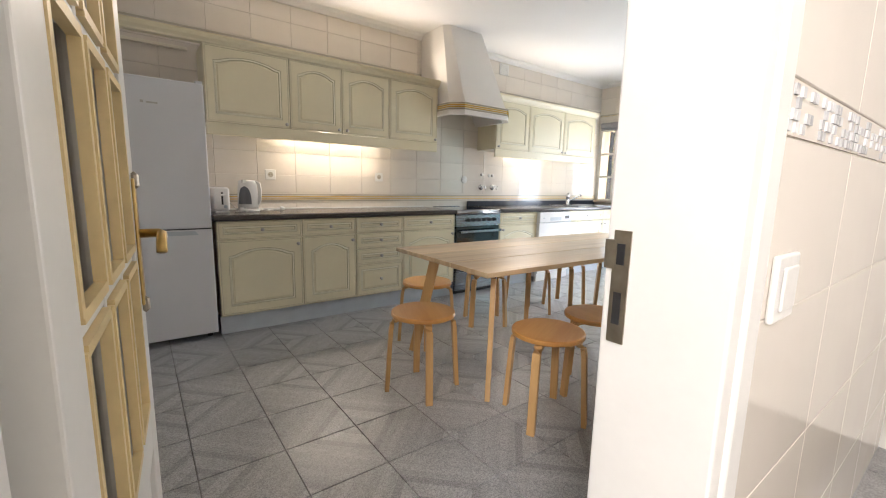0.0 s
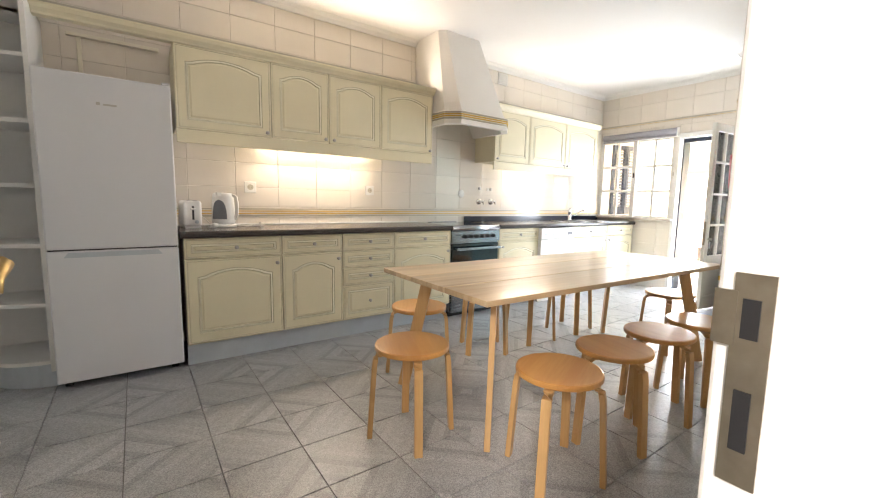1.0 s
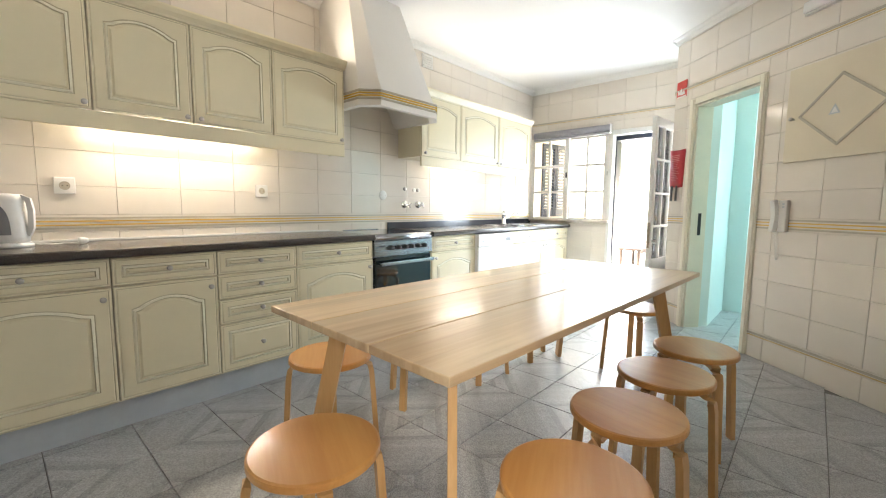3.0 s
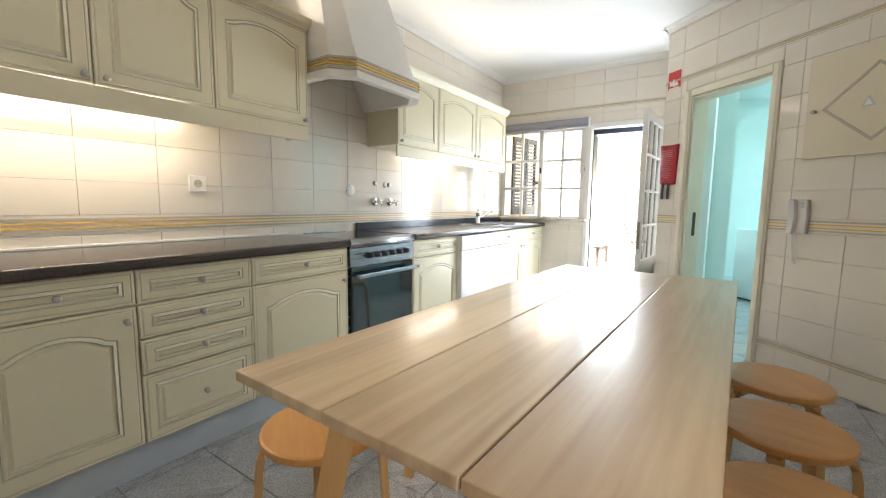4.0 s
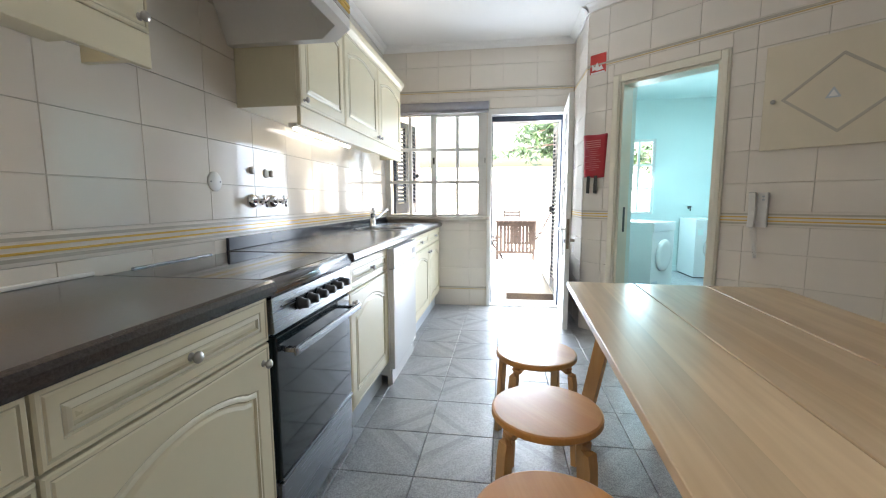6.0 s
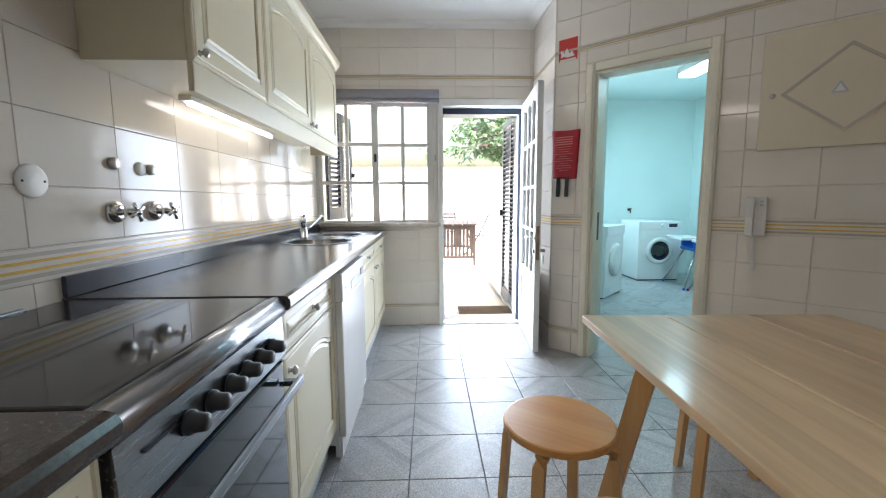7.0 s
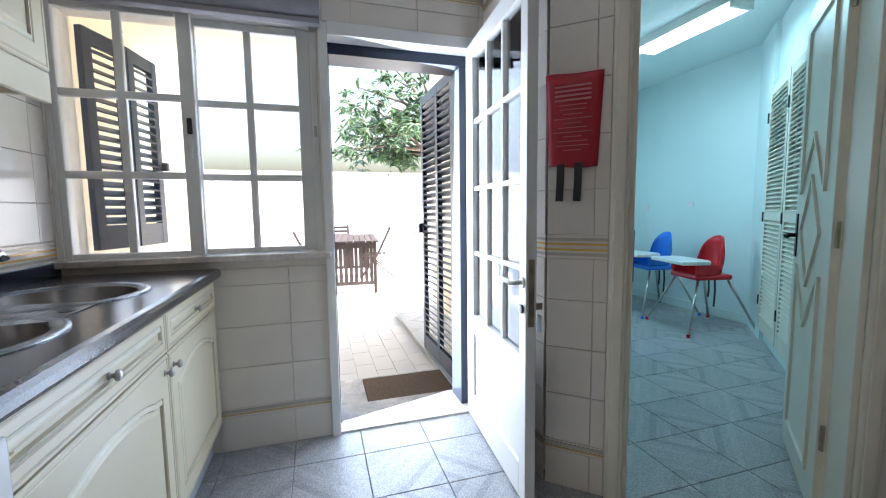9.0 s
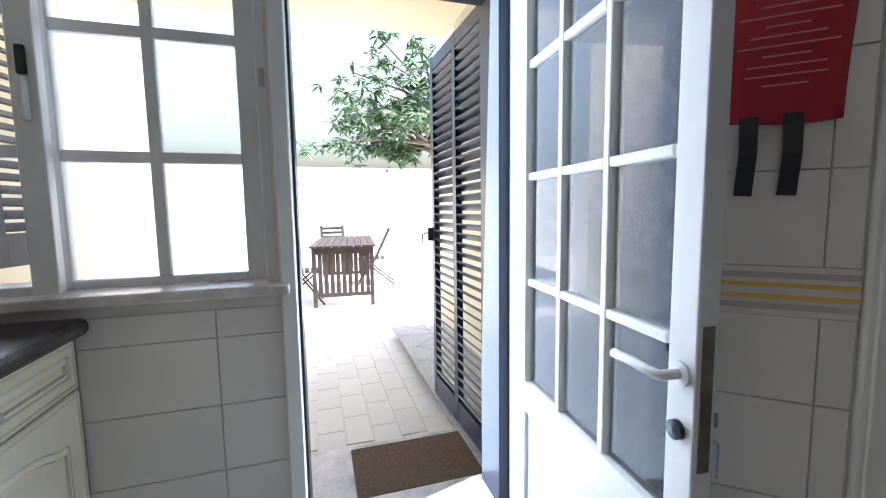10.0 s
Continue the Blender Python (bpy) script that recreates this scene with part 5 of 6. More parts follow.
# sliding window
win = thing("window_1", pose(5.845, WY0, WZ0), "white two-sash sliding window with glazing bars", "window", kind="structure")
W_, H_ = WY1 - WY0, WZ1 - WZ0
part("window_frame", box(-0.033, 0.085, 0.0, 0.03, 0.0, H_, 0.003), M["joinery"], win)
part("window_frame", box(-0.033, 0.085, W_ - 0.02, W_, 0.0, H_, 0.003), M["joinery"], win)
part("window_frame", box(-0.033, 0.085, 0.03, W_ - 0.02, 0.0, 0.015, 0.003), M["joinery"], win)
part("window_frame", box(-0.033, 0.085, 0.03, W_ - 0.02, H_ - 0.015, H_, 0.003), M["joinery"], win)
for x0, y0, y1, sl, sr in ((0.042, 0.03, 0.59, 0.06, 0.06), (-0.03, 0.525, W_ - 0.02, 0.057, 0.026)):
    st, z0, z1 = 0.034, 0.0155, H_ - 0.0155
    sash = part("sash", box(x0, x0 + 0.036, y0, y0 + sl, z0, z1, 0.004), M["joinery"], win)
    part("sash_bar", box(x0, x0 + 0.036, y1 - sr, y1, z0, z1, 0.004), M["joinery"], sash)
    y0, y1 = y0 + sl, y1 - sr
    part("sash_bar", box(x0, x0 + 0.036, y0, y1, z0, z0 + st, 0.004), M["joinery"], sash)
    part("sash_bar", box(x0, x0 + 0.036, y0, y1, z1 - st, z1, 0.004), M["joinery"], sash)
    ym = (y0 + y1) / 2
    part("glazing_bar", box(x0 + 0.003, x0 + 0.033, ym - 0.016, ym + 0.016, z0 + st, z1 - st, 0.004), M["joinery"], sash)
    zz = [z0 + st + (z1 - z0 - 2 * st) * k / 3 for k in range(4)]
    for z in zz[1:3]:
        part("glazing_bar", box(x0 + 0.0035, x0 + 0.0325, y0, y1, z - 0.016, z + 0.016, 0.004), M["joinery"], sash)
    for a, b in ((y0, ym - 0.016), (ym + 0.016, y1)):
        for k in range(3):
            g = part("pane", box(x0 + 0.016, x0 + 0.019, a - 0.003, b + 0.003, zz[k] + (0.014 if k else -0.003), zz[k + 1] - (0.014 if k < 2 else -0.003)), M["glass"], sash, "clear glass pane")
            g.visible_shadow = False
part("latch", box(-0.044, -0.0305, 0.54, 0.56, 0.57, 0.64, 0.004), M["black"], win, "black latch")
part("latch_grip", box(-0.058, -0.0305, 0.542, 0.558, 0.46, 0.565, 0.005), M["joinery"], win)
part("catch", box(-0.039, -0.0335, 0.008, 0.022, 0.58, 0.63, 0.002), M["nickel"], win)
bl = thing("roller_blind", pose(5.73, 3.05, 1.998), "grey rolled-up blind above the window", "blind")
part("roll", lathe([(0.045, 0.0), (0.045, 1.02)], 24, pose(0.03, 0.0, 0.065, -90)), M["blind"], bl, "", True)
part("bottom_bar", box(0.0, 0.05, 0.0, 1.02, 0.0, 0.022, 0.004), M["blind"], bl)
part("bracket", box(0.0, 0.064, -0.006, -0.001, 0.0, 0.115, 0.002), M["whiteplastic"], bl)


def louvre_leaf(parent, name, m, w, z0, z1, cols, split, material, slat_h=0.05, label=""):
    root = part(name, box(0.0, 0.05, -0.017, 0.017, z0, z1, 0.002), material, parent, label)
    root.matrix_basis = m
    cw = (w - 0.05) / cols
    for c in range(1, cols + 1):
        part("stile", box(c * cw, c * cw + 0.05, -0.017, 0.017, z0, z1, 0.002), material, root)
    for c in range(cols):
        xa, xb = c * cw + 0.05, (c + 1) * cw
        bands = [z0] + list(split) + [z1]
        for i, (a, b) in enumerate(zip(bands, bands[1:])):
            lo = a + (0.12 if i == 0 else 0.035)
            hi = b - (0.07 if i == len(bands) - 2 else 0.035)
            part("rail", box(xa, xb, -0.016, 0.016, a if i == 0 else a - 0.035, lo, 0.002), material, root)
            if i == len(bands) - 2:
                part("rail", box(xa, xb, -0.016, 0.016, hi, b, 0.002), material, root)
            n = int((hi - lo) / slat_h)
            for k in range(n):
                z = lo + (k + 0.5) * (hi - lo) / n
                ob = part("slat", box(xa, xb, -0.022, 0.022, -0.004, 0.004), material, root)
                ob.matrix_basis = pose(0, 0, z, 38)
    return root


# shutters
ds = thing("door_shutter", pose(6.165, 2.237, -0.015, 0, 0, 1.8), "blue-black louvred door shutter standing open", "shutter")
lv = louvre_leaf(ds, "leaf", pose(0, 0, 0), 0.79, 0.02, 2.045, 2, (), M["shutter"], 0.048)
part("latch", box(0.76, 0.79, 0.018, 0.05, 0.98, 1.06, 0.004), M["black"], ds, "black latch")
part("latch_ring", sweep([(0.785, 0.05, 1.03), (0.80, 0.075, 1.02), (0.80, 0.08, 0.96)], 0.005, 0, round_n=8), M["black"], ds)
ws = thing("window_shutter", pose(6.08, 4.12, 0.0), "blue-black folding louvred window shutter standing open", "shutter")
louvre_leaf(ws, "leaf", pose(0.0, 0.0, 0.97, 0, 0, -19) @ pose(0, 0, -0.97), 0.26, 0.97, 2.02, 1, (), M["shutter"], 0.045)
louvre_leaf(ws, "leaf", pose(0.25, -0.085, 0.97, 0, 0, -11) @ pose(0, 0, -0.97), 0.26, 0.97, 2.02, 1, (), M["shutter"], 0.045)
part("latch", box(0.49, 0.53, -0.18, -0.14, 1.40, 1.45, 0.004), M["black"], ws)

# fire blanket, sign, intercom, meter panel, emergency lamp on the slanting wall
fb = thing("fire_blanket", DIAG @ pose(1.096, 0.007, 1.648), "red vinyl fire blanket pouch with black pull straps", "fire blanket")
bm = bmesh.new()
g2 = []
for j in range(15):
    v = j / 14
    g2.append([])
    for i in range(11):
        u = i / 10
        half = 0.106 * (1 - 0.16 * v)
        x = -half + 2 * half * u
        bulge = 0.006 + 0.022 * (math.sin(math.pi * u) ** 0.5) * (math.sin(math.pi * min(1, 0.12 + 0.85 * v)) ** 0.6) + 0.003 * math.sin(9 * u + 7 * v)
        g2[-1].append(bm.verts.new((x, bulge, -0.345 * v - 0.004 * math.sin(5 * u))))
for a, b in zip(g2, g2[1:]):
    for i in range(10):
        bm.faces.new((a[i], a[i + 1], b[i + 1], b[i]))
edge = [r[0] for r in g2] + g2[-1][1:] + [r[-1] for r in g2[::-1]][1:] + g2[0][::-1][1:-1]
back = [bm.verts.new((v.co.x, 0.0, v.co.z)) for v in edge]
for k in range(len(edge)):
    bm.faces.new((edge[k], edge[(k + 1) % len(edge)], back[(k + 1) % len(edge)], back[k]))
part("pouch", bm, M["red"], fb, "", True)
for dx in (-0.021, 0.044):
    part("strap", sweep([(dx, 0.012, -0.33), (dx, 0.016, -0.40), (dx + 0.004, 0.012, -0.475)], 0.028, 0.004, (0, 1, 0)), M["black"], fb, "black pull strap")
rr = random.Random(9)
for k in range(15):
    wv = 0.03 + 0.045 * rr.random() if k > 3 else 0.065
    zz = -0.055 - 0.0165 * k
    part("print_line", box(-wv, wv, 0.0312, 0.0322, zz, zz + (0.007 if k < 4 else 0.003)), M["print"], fb, "pale printed line")
sg = thing("fire_sign", DIAG @ pose(1.098, 0.0075, 2.131), "red fire blanket sign with a white pictogram", "sign")
part("plate", box(-0.068, 0.068, 0.0, 0.003, 0.0, 0.148), M["redsign"], sg)
part("border", box(-0.060, 0.060, 0.0025, 0.0035, 0.0, 0.012), M["whiteplastic"], sg)
part("pictogram", prism([(-0.05, 0.025), (-0.03, 0.06), (-0.012, 0.045), (0.008, 0.085), (0.025, 0.05), (0.05, 0.075), (0.05, 0.025), (0.03, 0.03), (0.0, 0.02)], -0.0045, -0.003, m=pose(0, 0, 0, 90)), M["whiteplastic"], sg, "white flame pictogram")
ic = thing("intercom", DIAG @ pose(-0.04, 0.007, 0.945), "white intercom handset with a coiled cord", "intercom")
part("base", box(-0.045, 0.012, 0.0, 0.028, 0.0, 0.215, 0.006), M["whiteplastic"], ic)
hs = part("handset", sweep([(0.03, 0.05, 0.0), (0.03, 0.045, 0.03), (0.03, 0.036, 0.10), (0.03, 0.045, 0.18), (0.03, 0.052, 0.215)], 0.034, 0.028, (0, 1, 0)), M["whiteplastic"], ic, "curved handset")
part("cradle", box(0.012, 0.046, 0.0, 0.03, 0.02, 0.19, 0.004), M["whiteplastic"], ic)
for z in (0.185, 0.165):
    part("button", box(-0.028, -0.014, 0.027, 0.031, z, z + 0.01, 0.001), M["plinth"], ic)
pts = []
for k in range(161):
    t = k / 160
    c = Vector((0.03 - 0.03 * math.sin(math.pi * t) * (1 if t < 0.5 else 1) + (-0.02 if t > 0.5 else 0.0) * (t - 0.5) * 2, 0.03, -0.0 - 0.19 * math.sin(math.pi * t) * (1 - 0.0 * t)))
    pts.append(c + Vector((0.007 * math.cos(t * 44 * math.pi), 0.007 * math.sin(t * 44 * math.pi), 0)))
part("cord", sweep(pts, 0.0022, 0, round_n=5), M["whiteplastic"], ic, "white coiled cord", True)
mp_ = thing("meter_panel", DIAG @ pose(-0.36, 0.0075, 1.696), "cream square cupboard panel with a diamond moulding", "panel")
plate = part("plate", box(-0.36, 0.345, 0.0, 0.018, -0.285, 0.32, 0.003), M["beigepanel"], mp_)
dia = [(0.255, 0.0), (0.0, 0.21), (-0.255, 0.0), (0.0, -0.21)]
for i in range(4):
    for s_, mm in ((1.0, "nickel"), (0.955, "nickel")):
        a, b = dia[i], dia[(i + 1) % 4]
        part("diamond_moulding", sweep([(a[0] * s_, 0.020, a[1] * s_), (b[0] * s_, 0.020, b[1] * s_)], 0.007, 0.006, (0, 1, 0)), M["grey_line"], plate, "raised diamond moulding")
part("knob", lathe([(0.0, 0.03), (0.011, 0.028), (0.013, 0.02), (0.007, 0.012), (0.007, 0.0)], 14, pose(0.292, 0.018, -0.005, -90)), M["nickel"], plate, "small metal knob", True)
part("sticker", prism([(-0.034, -0.024), (0.034, -0.024), (0.0, 0.036)], -0.0195, -0.018, m=pose(0.03, 0, 0, 90)), M["plinth"], plate, "grey warning triangle")
part("sticker_core", prism([(-0.02, -0.016), (0.02, -0.016), (0.0, 0.02)], -0.0205, -0.0196, m=pose(0.03, 0, 0, 90)), M["whiteplastic"], plate)
em = thing("emergency_lamp", DIAG @ pose(-0.225, 0.0075, 2.33), "white slim emergency lamp on the tiled wall", "lamp")
part("base", box(-0.14, 0.14, 0.0, 0.03, 0.0, 0.08, 0.006), M["whiteplastic"], em)
part("diffuser", box(-0.13, 0.13, 0.0305, 0.055, 0.008, 0.077, 0.012, 3), M["white"], em, "frosted diffuser")
sw = thing("light_switch", ENTRY @ pose(0.77, 0.443, 0.985), "white square light switch beside the entry door", "switch")
part("plate", box(-0.05, 0.05, -0.010, 0.0, -0.052, 0.052, 0.004), M["whiteplastic"], sw)
part("rocker", box(-0.032, 0.032, -0.015, -0.010, -0.034, 0.034, 0.003), M["whiteplastic"], sw)

# ---- laundry things ----
wm = thing("washing_machine", pose(7.75, -0.11, 0, 0, 0, -90), "white front-loading washing machine with round dark door", "washing machine")
part("body", box(-0.30, 0.30, 0.0, 0.57, 0.015, 0.85, 0.008), M["white"], wm)
part("control_panel", box(-0.295, 0.295, -0.012, 0.0, 0.735, 0.845, 0.004), M["white"], wm)
part("dial", lathe([(0.03, 0.0), (0.028, 0.02), (0.0, 0.022)], 20, pose(0.04, -0.012, 0.79, 90)), M["white"], wm)
part("display", box(0.12, 0.24, -0.0145, -0.0115, 0.765, 0.815), M["black"], wm, "dark display")
part("drawer_front", box(-0.28, -0.12, -0.015, -0.0115, 0.755, 0.83, 0.002), M["white"], wm)
ring = part("door_ring", lathe([(0.135, 0.0), (0.19, 0.0), (0.19, 0.018), (0.165, 0.035), (0.135, 0.03), (0.13, 0.012)], 40, pose(0.0, 0.0, 0.43, 90), False), M["white"], wm, "white round door ring", True)
part("door_glass", lathe([(0.132, 0.026), (0.11, 0.012), (0.06, 0.004), (0.0, 0.002)], 40, pose(0.0, 0.0, 0.43, 90), False), M["ovenglass"], ring, "dark bulging glass", True)
part("foot_strip", box(-0.29, 0.29, 0.02, 0.55, 0.0, 0.015), M["black"], wm)
part("label", box(-0.27, -0.20, -0.0015, 0.0005, 0.62, 0.70), M["mint"], wm, "green sticker")
dr = thing("tumble_dryer", pose(6.87, 0.93, 0, 0, 0, -43), "white tumble dryer with round door in profile", "dryer")
part("body", box(-0.30, 0.30, 0.0, 0.58, 0.015, 0.85, 0.008), M["white"], dr)
part("control_panel", box(-0.295, 0.295, -0.012, 0.0, 0.735, 0.845, 0.004), M["white"], dr)
part("door_ring", lathe([(0.13, 0.0), (0.2, 0.0), (0.2, 0.018), (0.17, 0.035), (0.12, 0.03), (0.0, 0.028)], 40, pose(0.0, 0.0, 0.44, 90)), M["white"], dr, "white round door", True)
part("vent_grille", box(-0.27, -0.12, -0.004, 0.0005, 0.05, 0.13), M["plinth"], dr, "grey vent grille")
part("foot_strip", box(-0.29, 0.29, 0.02, 0.56, 0.0, 0.015), M["black"], dr)


def high_chair(m, shell, label):
    c = thing("high_chair", m, label, "high chair", "high chairs")
    bm = bmesh.new()
    outer, inner = [], []
    for i in range(21):
        a = radians(-115 + 230 * i / 20)
        top = 0.60 + 0.28 * max(0.0, math.cos(a)) ** 0.4 + (0.0 if abs(a) < 1.57 else 0.0)
        col, col2 = [], []
        for j in range(7):
            v = j / 6
            r = 0.155 + 0.02 * v - 0.09 * max(0.0, v - 0.55)
            z = 0.50 + (top - 0.50) * v
            col.append(bm.verts.new((r * math.sin(a), 0.02 + r * math.cos(a) * 0.85 + 0.04 * v, z)))
            col2.append(bm.verts.new(((r - 0.012) * math.sin(a), 0.02 + (r - 0.012) * math.cos(a) * 0.85 + 0.04 * v, z)))
        outer.append(col)
        inner.append(col2)
    for S in (outer, inner):
        for a, b in zip(S, S[1:]):
            for j in range(6):
                bm.faces.new((a[j], b[j], b[j + 1], a[j + 1]))
    for a, b, c2, d2 in zip(outer, outer[1:], inner, inner[1:]):
        bm.faces.new((a[-1], b[-1], d2[-1], c2[-1]))
        bm.faces.new((a[0], c2[0], d2[0], b[0]))
    part("seat_shell", bm, shell, c, "", True)
    part("seat_pan", box(-0.19, 0.19, -0.19, 0.17, 0.48, 0.53, 0.02, 3), shell, c)
    part("tray", prism([(-0.24, -0.36), (0.24, -0.36), (0.25, -0.10), (0.18, -0.06), (-0.18, -0.06), (-0.25, -0.10)], 0.63, 0.665, 0.008), M["white"], c, "white plastic tray")
    for sx in (-1, 1):
        part("arm", box(sx * 0.17 - 0.02, sx * 0.17 + 0.02, -0.18, 0.02, 0.53, 0.628, 0.01), shell, c)
        for y0, y1 in ((-0.14, -0.33), (0.14, 0.33)):
            lg = part("leg", sweep([(sx * 0.15, y0, 0.49), (sx * 0.31, y1, 0.02)], 0.012, 0, round_n=10), M["nickel"], c, "steel tube leg", True)
            part("foot", lathe([(0.016, 0.0), (0.016, 0.022), (0.012, 0.03)], 10, pose(sx * 0.314, y1 * 1.01, 0)), shell, lg)
    for dx in (-0.03, 0.05):
        part("strap", sweep([(dx, 0.1, 0.49), (dx + 0.01, 0.10, 0.36), (dx - 0.01, 0.11, 0.25 - dx)], 0.022, 0.003, (0, 1, 0)), M["black"], c, "dangling black strap")
    return c


high_chair(pose(6.69, -0.385, 0, 0, 0, 168), M["redplastic"], "red high chair with white tray and steel legs")
high_chair(pose(7.36, -0.46, 0, 0, 0, 172), M["blueplastic"], "blue high chair with white tray and steel legs")
wt = thing("wall_tap", pose(8.343, 0.06, 1.0, 0, 0, -90), "small dark wall tap above the washing machine", "tap")
part("body", lathe([(0.022, 0.0), (0.022, 0.006), (0.011, 0.010), (0.011, 0.06), (0.0, 0.062)], 14, pose(0, 0, 0, 90)), M["black"], wt, "", True)
part("spout", sweep([(0, -0.045, 0.0), (0, -0.06, -0.02), (0, -0.06, -0.05)], 0.009, 0, round_n=8), M["black"], wt, "", True)
part("lever", box(-0.022, 0.022, -0.054, -0.042, 0.012, 0.022, 0.003), M["black"], wt)
lamp = thing("laundry_lamp", pose(6.42, 0.19, 2.52), "lit white fluorescent ceiling fitting", "lamp")
part("housing", box(-0.46, 0.46, -0.10, 0.10, 0.05, 0.12, 0.004), M["whiteplastic"], lamp)
part("diffuser", box(-0.43, 0.43, -0.095, 0.095, 0.012, 0.05, 0.012), M["ltube"], lamp, "lit diffuser")
for sx in (-1, 1):
    part("end_cap", box(min(sx * 0.431, sx * 0.46), max(sx * 0.431, sx * 0.46), -0.10, 0.10, 0.008, 0.05, 0.004), M["whiteplastic"], lamp)
lw = thing("window_2", pose(8.36, 0.58, 0.9), "white laundry window with glazing bars", "window", kind="structure")
for a, b, c_, d_ in ((0.0, 0.04, 0.0, 1.15), (0.43, 0.47, 0.0, 1.15), (0.04, 0.43, 0.0, 0.04), (0.04, 0.43, 1.11, 1.15), (0.22, 0.25, 0.04, 1.11), (0.04, 0.22, 0.38, 0.41), (0.25, 0.43, 0.38, 0.41), (0.04, 0.22, 0.74, 0.77), (0.25, 0.43, 0.74, 0.77)):
    part("window_frame", box(0.0, 0.05, a, b, c_, d_, 0.003), M["joinery"], lw)
g = part("pane", box(0.02, 0.024, 0.03, 0.44, 0.03, 1.12), M["glass"], lw)
g.visible_shadow = False
for k in range(2):
    cl = thing("closet_door", LOUV @ pose(0.18 + 0.62 * k, 0.018, 0.02), "pale louvred closet door with black hinges", "door", "closet doors")
    louvre_leaf(cl, "leaf", pose(0, 0, 0), 0.60, 0.10, 2.08, 1, (1.05,), M["ivoryframe"], 0.032)
    for z in (0.3, 1.0, 1.8):
        part("hinge", box(-0.012, 0.01, -0.026, -0.018, z, z + 0.08), M["black"], cl, "black hinge")
sk = thing("socket", pose(7.95, -0.897, 1.15, 0, 0, 180), "white wall socket above the washing machine", "socket")
part("plate", box(-0.04, 0.04, -0.012, 0.0, -0.04, 0.04, 0.004), M["whiteplastic"], sk)
part("cable", sweep([(0, -0.012, 0.0), (0.01, -0.04, -0.05), (0.02, -0.02, -0.2), (0.05, -0.02, -0.4)], 0.004, 0, round_n=6), M["whiteplastic"], sk)
sk = thing("socket", pose(7.30, -0.897, 1.18, 0, 0, 180), "small white wall socket on the mint wall", "socket")
part("plate", box(-0.035, 0.035, -0.010, 0.0, -0.035, 0.035, 0.004), M["whiteplastic"], sk)
sk = thing("socket", pose(6.42, -0.897, 0.30, 0, 0, 180), "low white wall socket on the mint wall", "socket")
part("plate", box(-0.04, 0.04, -0.010, 0.0, -0.04, 0.04, 0.004), M["whiteplastic"], sk)


# ---- patio and beyond ----
ground = slab("ground", box(6.05, 120, -60, 60, -0.4, -0.105), M["patio"], "pale tiled patio ground", "ground")
slab("doorstep", box(6.095, 6.53, 2.05, 3.3, -0.12, -0.022), M["marble"], "pale doorstep", "step")
slab("garden_wall", box(14.5, 14.75, -14, 14, -0.11, 2.15), M["white_wall"], "whitewashed garden wall", "wall")
slab("house_side_wall", box(6.13, 9.6, 4.55, 4.8, -0.11, 3.2), M["render_wall"], "cream rendered house side wall", "wall")
slab("patio_canopy", box(6.13, 8.05, 1.85, 4.55, 2.62, 2.8), M["render_wall"], "cream rendered porch slab", "roof")

# unseen slab added above the ceilings to keep sunlight out and shade the patio
slab("house_roof", box(-2.4, 6.12, -2.2, 4.8, 2.83, 3.3), M["render_wall"], "unseen flat slab over the house, added to block the sun", "roof")
slab("laundry_outer_wall", box(6.06, 8.50, 1.762, 1.772, -0.11, 3.1), M["render_wall"], "cream rendered outer wall of the laundry", "wall")
dm = thing("doormat", pose(6.297, 2.55, -0.021), "brown coir doormat on the doorstep", "doormat")
part("mat", box(-0.18, 0.18, -0.29, 0.29, 0.0, 0.016, 0.004), M["mat_brown"], dm)

GZ = -0.105
pt = thing("patio_table", pose(9.93, 2.648, GZ, 0, 0, -5), "brown slatted wooden gateleg patio table", "table")
for k in range(9):
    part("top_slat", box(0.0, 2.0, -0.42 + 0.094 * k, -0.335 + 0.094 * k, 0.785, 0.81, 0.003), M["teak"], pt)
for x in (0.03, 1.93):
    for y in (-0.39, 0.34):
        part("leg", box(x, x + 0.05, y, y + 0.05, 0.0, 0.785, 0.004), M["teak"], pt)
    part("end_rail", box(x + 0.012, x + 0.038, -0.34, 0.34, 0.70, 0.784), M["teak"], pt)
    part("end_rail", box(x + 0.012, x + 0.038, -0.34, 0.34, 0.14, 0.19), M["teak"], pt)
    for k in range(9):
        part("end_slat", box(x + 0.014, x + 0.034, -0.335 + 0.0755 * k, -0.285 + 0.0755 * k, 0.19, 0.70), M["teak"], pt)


def patio_chair():
    c = thing("patio_chair", pose(0, 0, 0), "brown slatted folding patio chair", "chair", "chairs round the patio table")
    for sx in (-1, 1):
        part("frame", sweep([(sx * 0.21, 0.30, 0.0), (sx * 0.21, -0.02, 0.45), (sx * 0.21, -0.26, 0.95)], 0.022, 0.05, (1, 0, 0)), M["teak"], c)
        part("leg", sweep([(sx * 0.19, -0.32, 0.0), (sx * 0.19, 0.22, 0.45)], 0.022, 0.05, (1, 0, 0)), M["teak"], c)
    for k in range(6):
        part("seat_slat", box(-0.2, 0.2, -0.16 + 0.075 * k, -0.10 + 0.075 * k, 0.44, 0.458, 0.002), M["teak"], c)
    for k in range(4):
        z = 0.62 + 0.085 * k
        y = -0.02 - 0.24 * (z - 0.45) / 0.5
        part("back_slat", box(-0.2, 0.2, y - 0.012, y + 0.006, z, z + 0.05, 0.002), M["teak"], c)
    return c


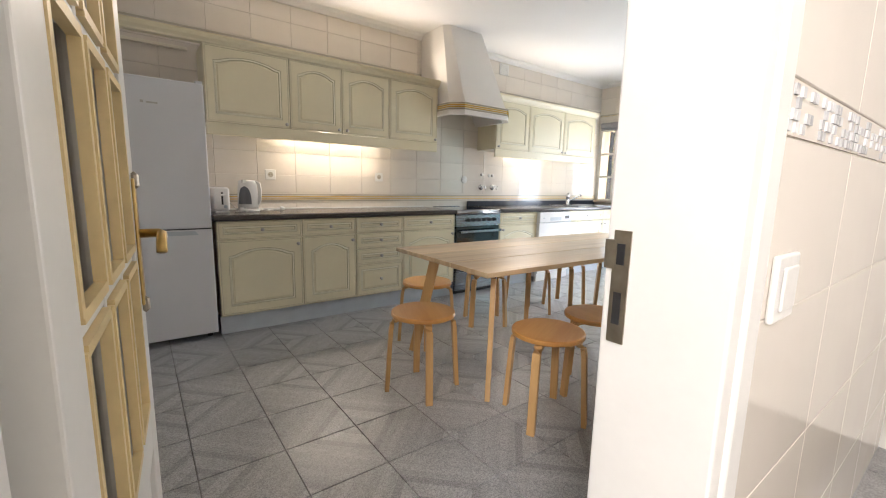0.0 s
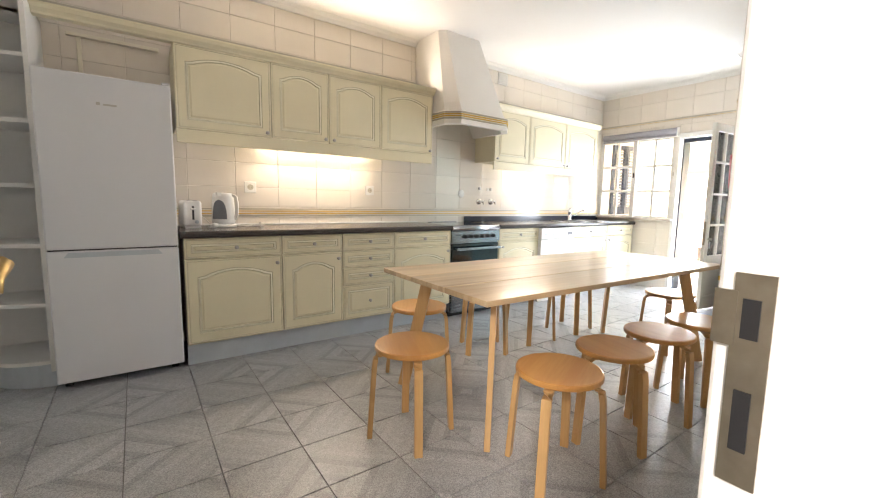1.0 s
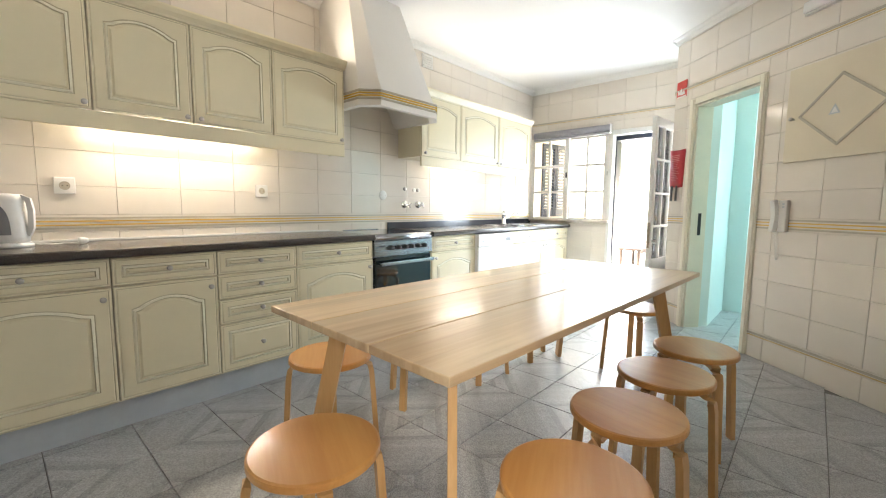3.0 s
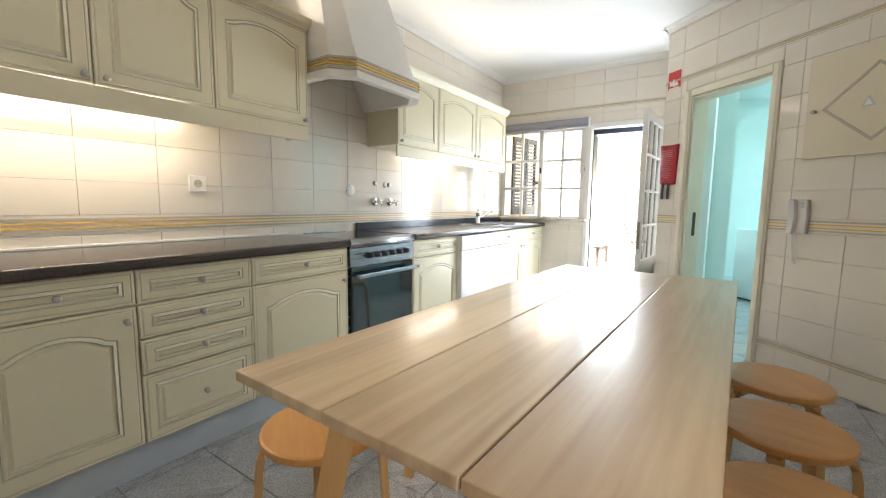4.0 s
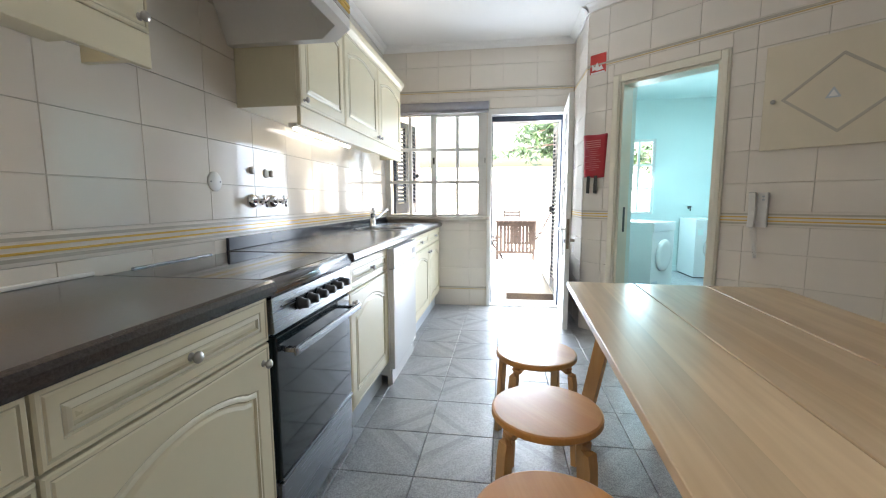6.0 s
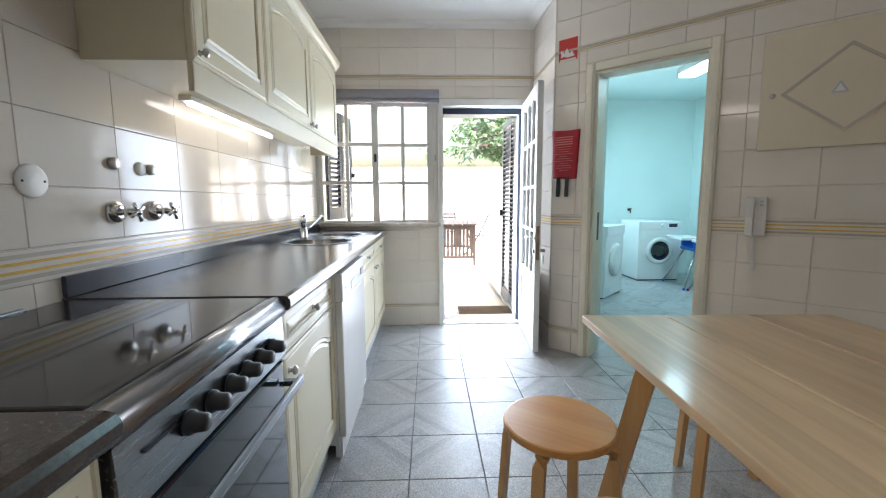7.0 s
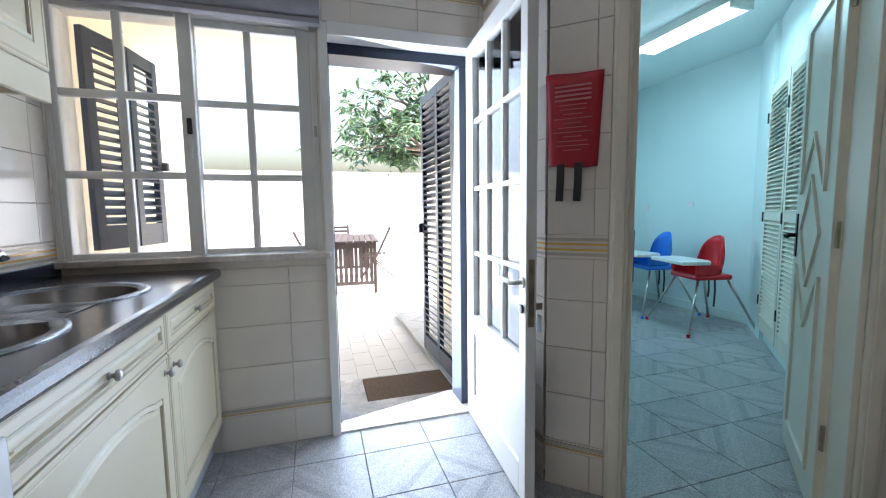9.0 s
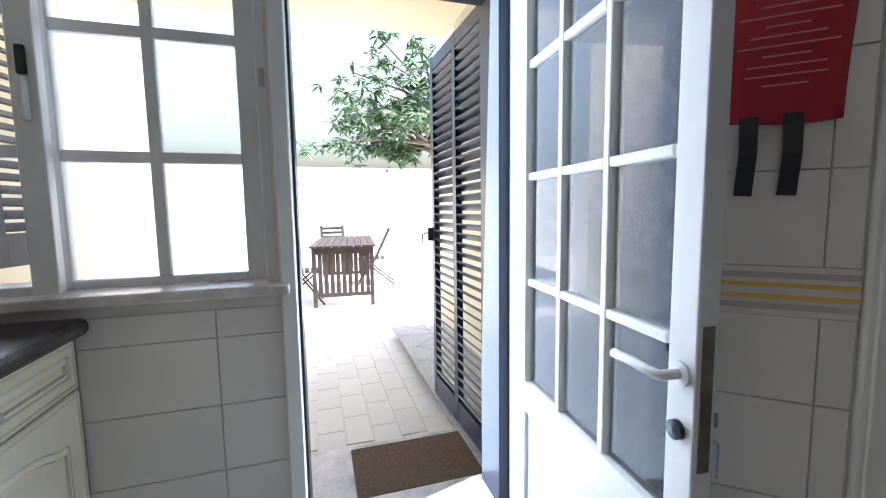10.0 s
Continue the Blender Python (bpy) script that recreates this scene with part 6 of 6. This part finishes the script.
pc = patio_chair()
pc.matrix_basis = pose(10.4, 3.2, GZ, 0, 0, 182)
copy_thing(pc, pose(11.6, 2.02, GZ, 0, 0, -8))
copy_thing(pc, pose(13.0, 2.65, GZ, 0, 0, 92))
lt = thing("low_table", pose(9.7, 3.87, GZ), "low reddish wooden side table on the patio", "table")
part("top", box(-0.45, 0.45, -0.22, 0.22, 0.37, 0.41, 0.004), M["teak"], lt)
for x in (-0.42, 0.36):
    for y in (-0.2, 0.14):
        part("leg", box(x, x + 0.06, y, y + 0.06, 0.0, 0.37, 0.004), M["teak"], lt)
part("rail", box(-0.36, 0.36, -0.17, -0.15, 0.30, 0.37), M["teak"], lt)


# tree leaning over the garden wall
def tree(x, y):
    t = thing("tree", pose(x, y, GZ), "broad-leaved evergreen tree over the garden wall", "tree")
    rt = random.Random(12)
    trunk = bmesh.new()

    def limb(path, r0, r1):
        n = len(path)
        rings = []
        for i, p in enumerate(path):
            p = Vector(p)
            d = (Vector(path[min(i + 1, n - 1)]) - Vector(path[max(i - 1, 0)])).normalized()
            s = d.orthogonal().normalized()
            u = d.cross(s)
            r = r0 + (r1 - r0) * i / (n - 1)
            rings.append([trunk.verts.new(p + (s * math.cos(a) + u * math.sin(a)) * r) for a in (k * math.pi / 4 for k in range(8))])
        for a, b in zip(rings, rings[1:]):
            for k in range(8):
                trunk.faces.new((a[k], a[(k + 1) % 8], b[(k + 1) % 8], b[k]))

    limb([(0, 0, 0), (0.05, 0.05, 1.2), (-0.05, 0.1, 2.3), (-0.1, 0.2, 3.2)], 0.16, 0.10)
    tips = []
    for k in range(26):
        a = rt.uniform(0, 2 * math.pi)
        ln = rt.uniform(0.9, 2.0)
        z0 = rt.uniform(2.2, 3.4)
        e = Vector((ln * math.cos(a) * 0.9, 0.95 + ln * math.sin(a) * 1.15, z0 + rt.uniform(-0.3, 1.5)))
        limb([(-0.08, 0.15, z0), tuple(Vector((-0.08, 0.15, z0)).lerp(e, 0.5) + Vector((0, 0, 0.15))), tuple(e)], 0.05, 0.012)
        tips.append((Vector((-0.08, 0.15, z0)), e))
    part("trunk", trunk, M["bark"], t, "", True)
    verts, faces = [], []
    for c in range(430):
        b, e = tips[rt.randrange(len(tips))]
        p = b.lerp(e, rt.uniform(0.45, 1.08)) + Vector((rt.gauss(0, 0.16), rt.gauss(0, 0.16), rt.gauss(0, 0.14)))
        for k in range(9):
            a = rt.uniform(0, 2 * math.pi)
            dz = rt.uniform(-0.9, 0.5)
            d = Vector((math.cos(a), math.sin(a), dz)).normalized()
            L, w = rt.uniform(0.16, 0.28), rt.uniform(0.025, 0.042)
            s = d.cross(Vector((0, 0, 1))).normalized() * w
            n = d.cross(s).normalized() * 0.015
            i0 = len(verts)
            droop = Vector((0, 0, -0.05))
            verts += [tuple(p), tuple(p + d * L * 0.45 + s + n), tuple(p + d * L + droop), tuple(p + d * L * 0.45 - s + n), tuple(p + d * L * 0.5 - n)]
            faces += [(i0, i0 + 1, i0 + 4), (i0 + 1, i0 + 2, i0 + 4), (i0 + 2, i0 + 3, i0 + 4), (i0 + 3, i0, i0 + 4)]
    me = bpy.data.meshes.new("crown")
    me.from_pydata(verts, [], faces)
    me.materials.append(M["leaf"])
    ob = new("crown", me)
    ob.parent = t
    return t


tree(13.3, 0.0)

# patio tiles near the doorstep, laid in staggered rows
def patio_tiles():
    bm = box(0.0, 0.296, 0.0, 0.146, -0.006, 0.0, 0.0)
    me = bpy.data.meshes.new("patio_tile")
    bm.to_mesh(me)
    bm.free()
    me.materials.append(M["patio"])
    for j in range(11):
        for i in range(12):
            ob = new("patio_tile", me)
            ob.parent = ground
            ob.matrix_basis = pose(6.54 + 0.3 * i + (0.15 if j % 2 else 0.0), 1.95 + 0.15 * j, -0.0985)


patio_tiles()

# ---- floor and wall pieces, last ----
def floor_tiles():
    g, t, e = 0.0034, 0.008, 0.0018
    cache = {}
    def tile(w, h):
        key = (round(w, 3), round(h, 3))
        if key not in cache:
            bm = bmesh.new()
            a = [bm.verts.new(c) for c in ((0, 0, -t), (w, 0, -t), (w, h, -t), (0, h, -t))]
            b = [bm.verts.new(c) for c in ((0, 0, -e), (w, 0, -e), (w, h, -e), (0, h, -e))]
            c2 = [bm.verts.new(c) for c in ((e, e, 0), (w - e, e, 0), (w - e, h - e, 0), (e, h - e, 0))]
            for lo, hi in ((a, b), (b, c2)):
                for k in range(4):
                    bm.faces.new((lo[k], lo[(k + 1) % 4], hi[(k + 1) % 4], hi[k]))
            bm.faces.new(c2)
            bmesh.ops.recalc_face_normals(bm, faces=bm.faces)
            me = bpy.data.meshes.new("floor_tile")
            bm.to_mesh(me)
            bm.free()
            me.materials.append(M["ftile"])
            cache[key] = me
        return cache[key]

    for parent, x0, x1, y0, y1, near in ((floor, -0.95, WIN_X + 0.02, 0.45, WALL_Y, True), (floor_laundry, 4.4, 8.35, -1.05, 2.2, False)):
        for i in range(-26, 14):
            for j in range(-18, 6):
                a, b = JX + i * PITCH_X, JX + (i + 1) * PITCH_X
                c, d = JY + j * PITCH_Y, JY + (j + 1) * PITCH_Y
                if b <= x0 or a >= x1 or d <= y0 or c >= y1:
                    continue
                mx, my = (a + b) / 2, (c + d) / 2
                if (mx > 3.4 and my < mx - 3.2 and my < 2.15) == near:
                    continue
                ob = new("floor_tile", tile(PITCH_X - g, PITCH_Y - g))
                ob.parent = parent
                ob.matrix_basis = pose(a + g / 2, c + g / 2, 0)


floor_tiles()
run_tile_jobs()
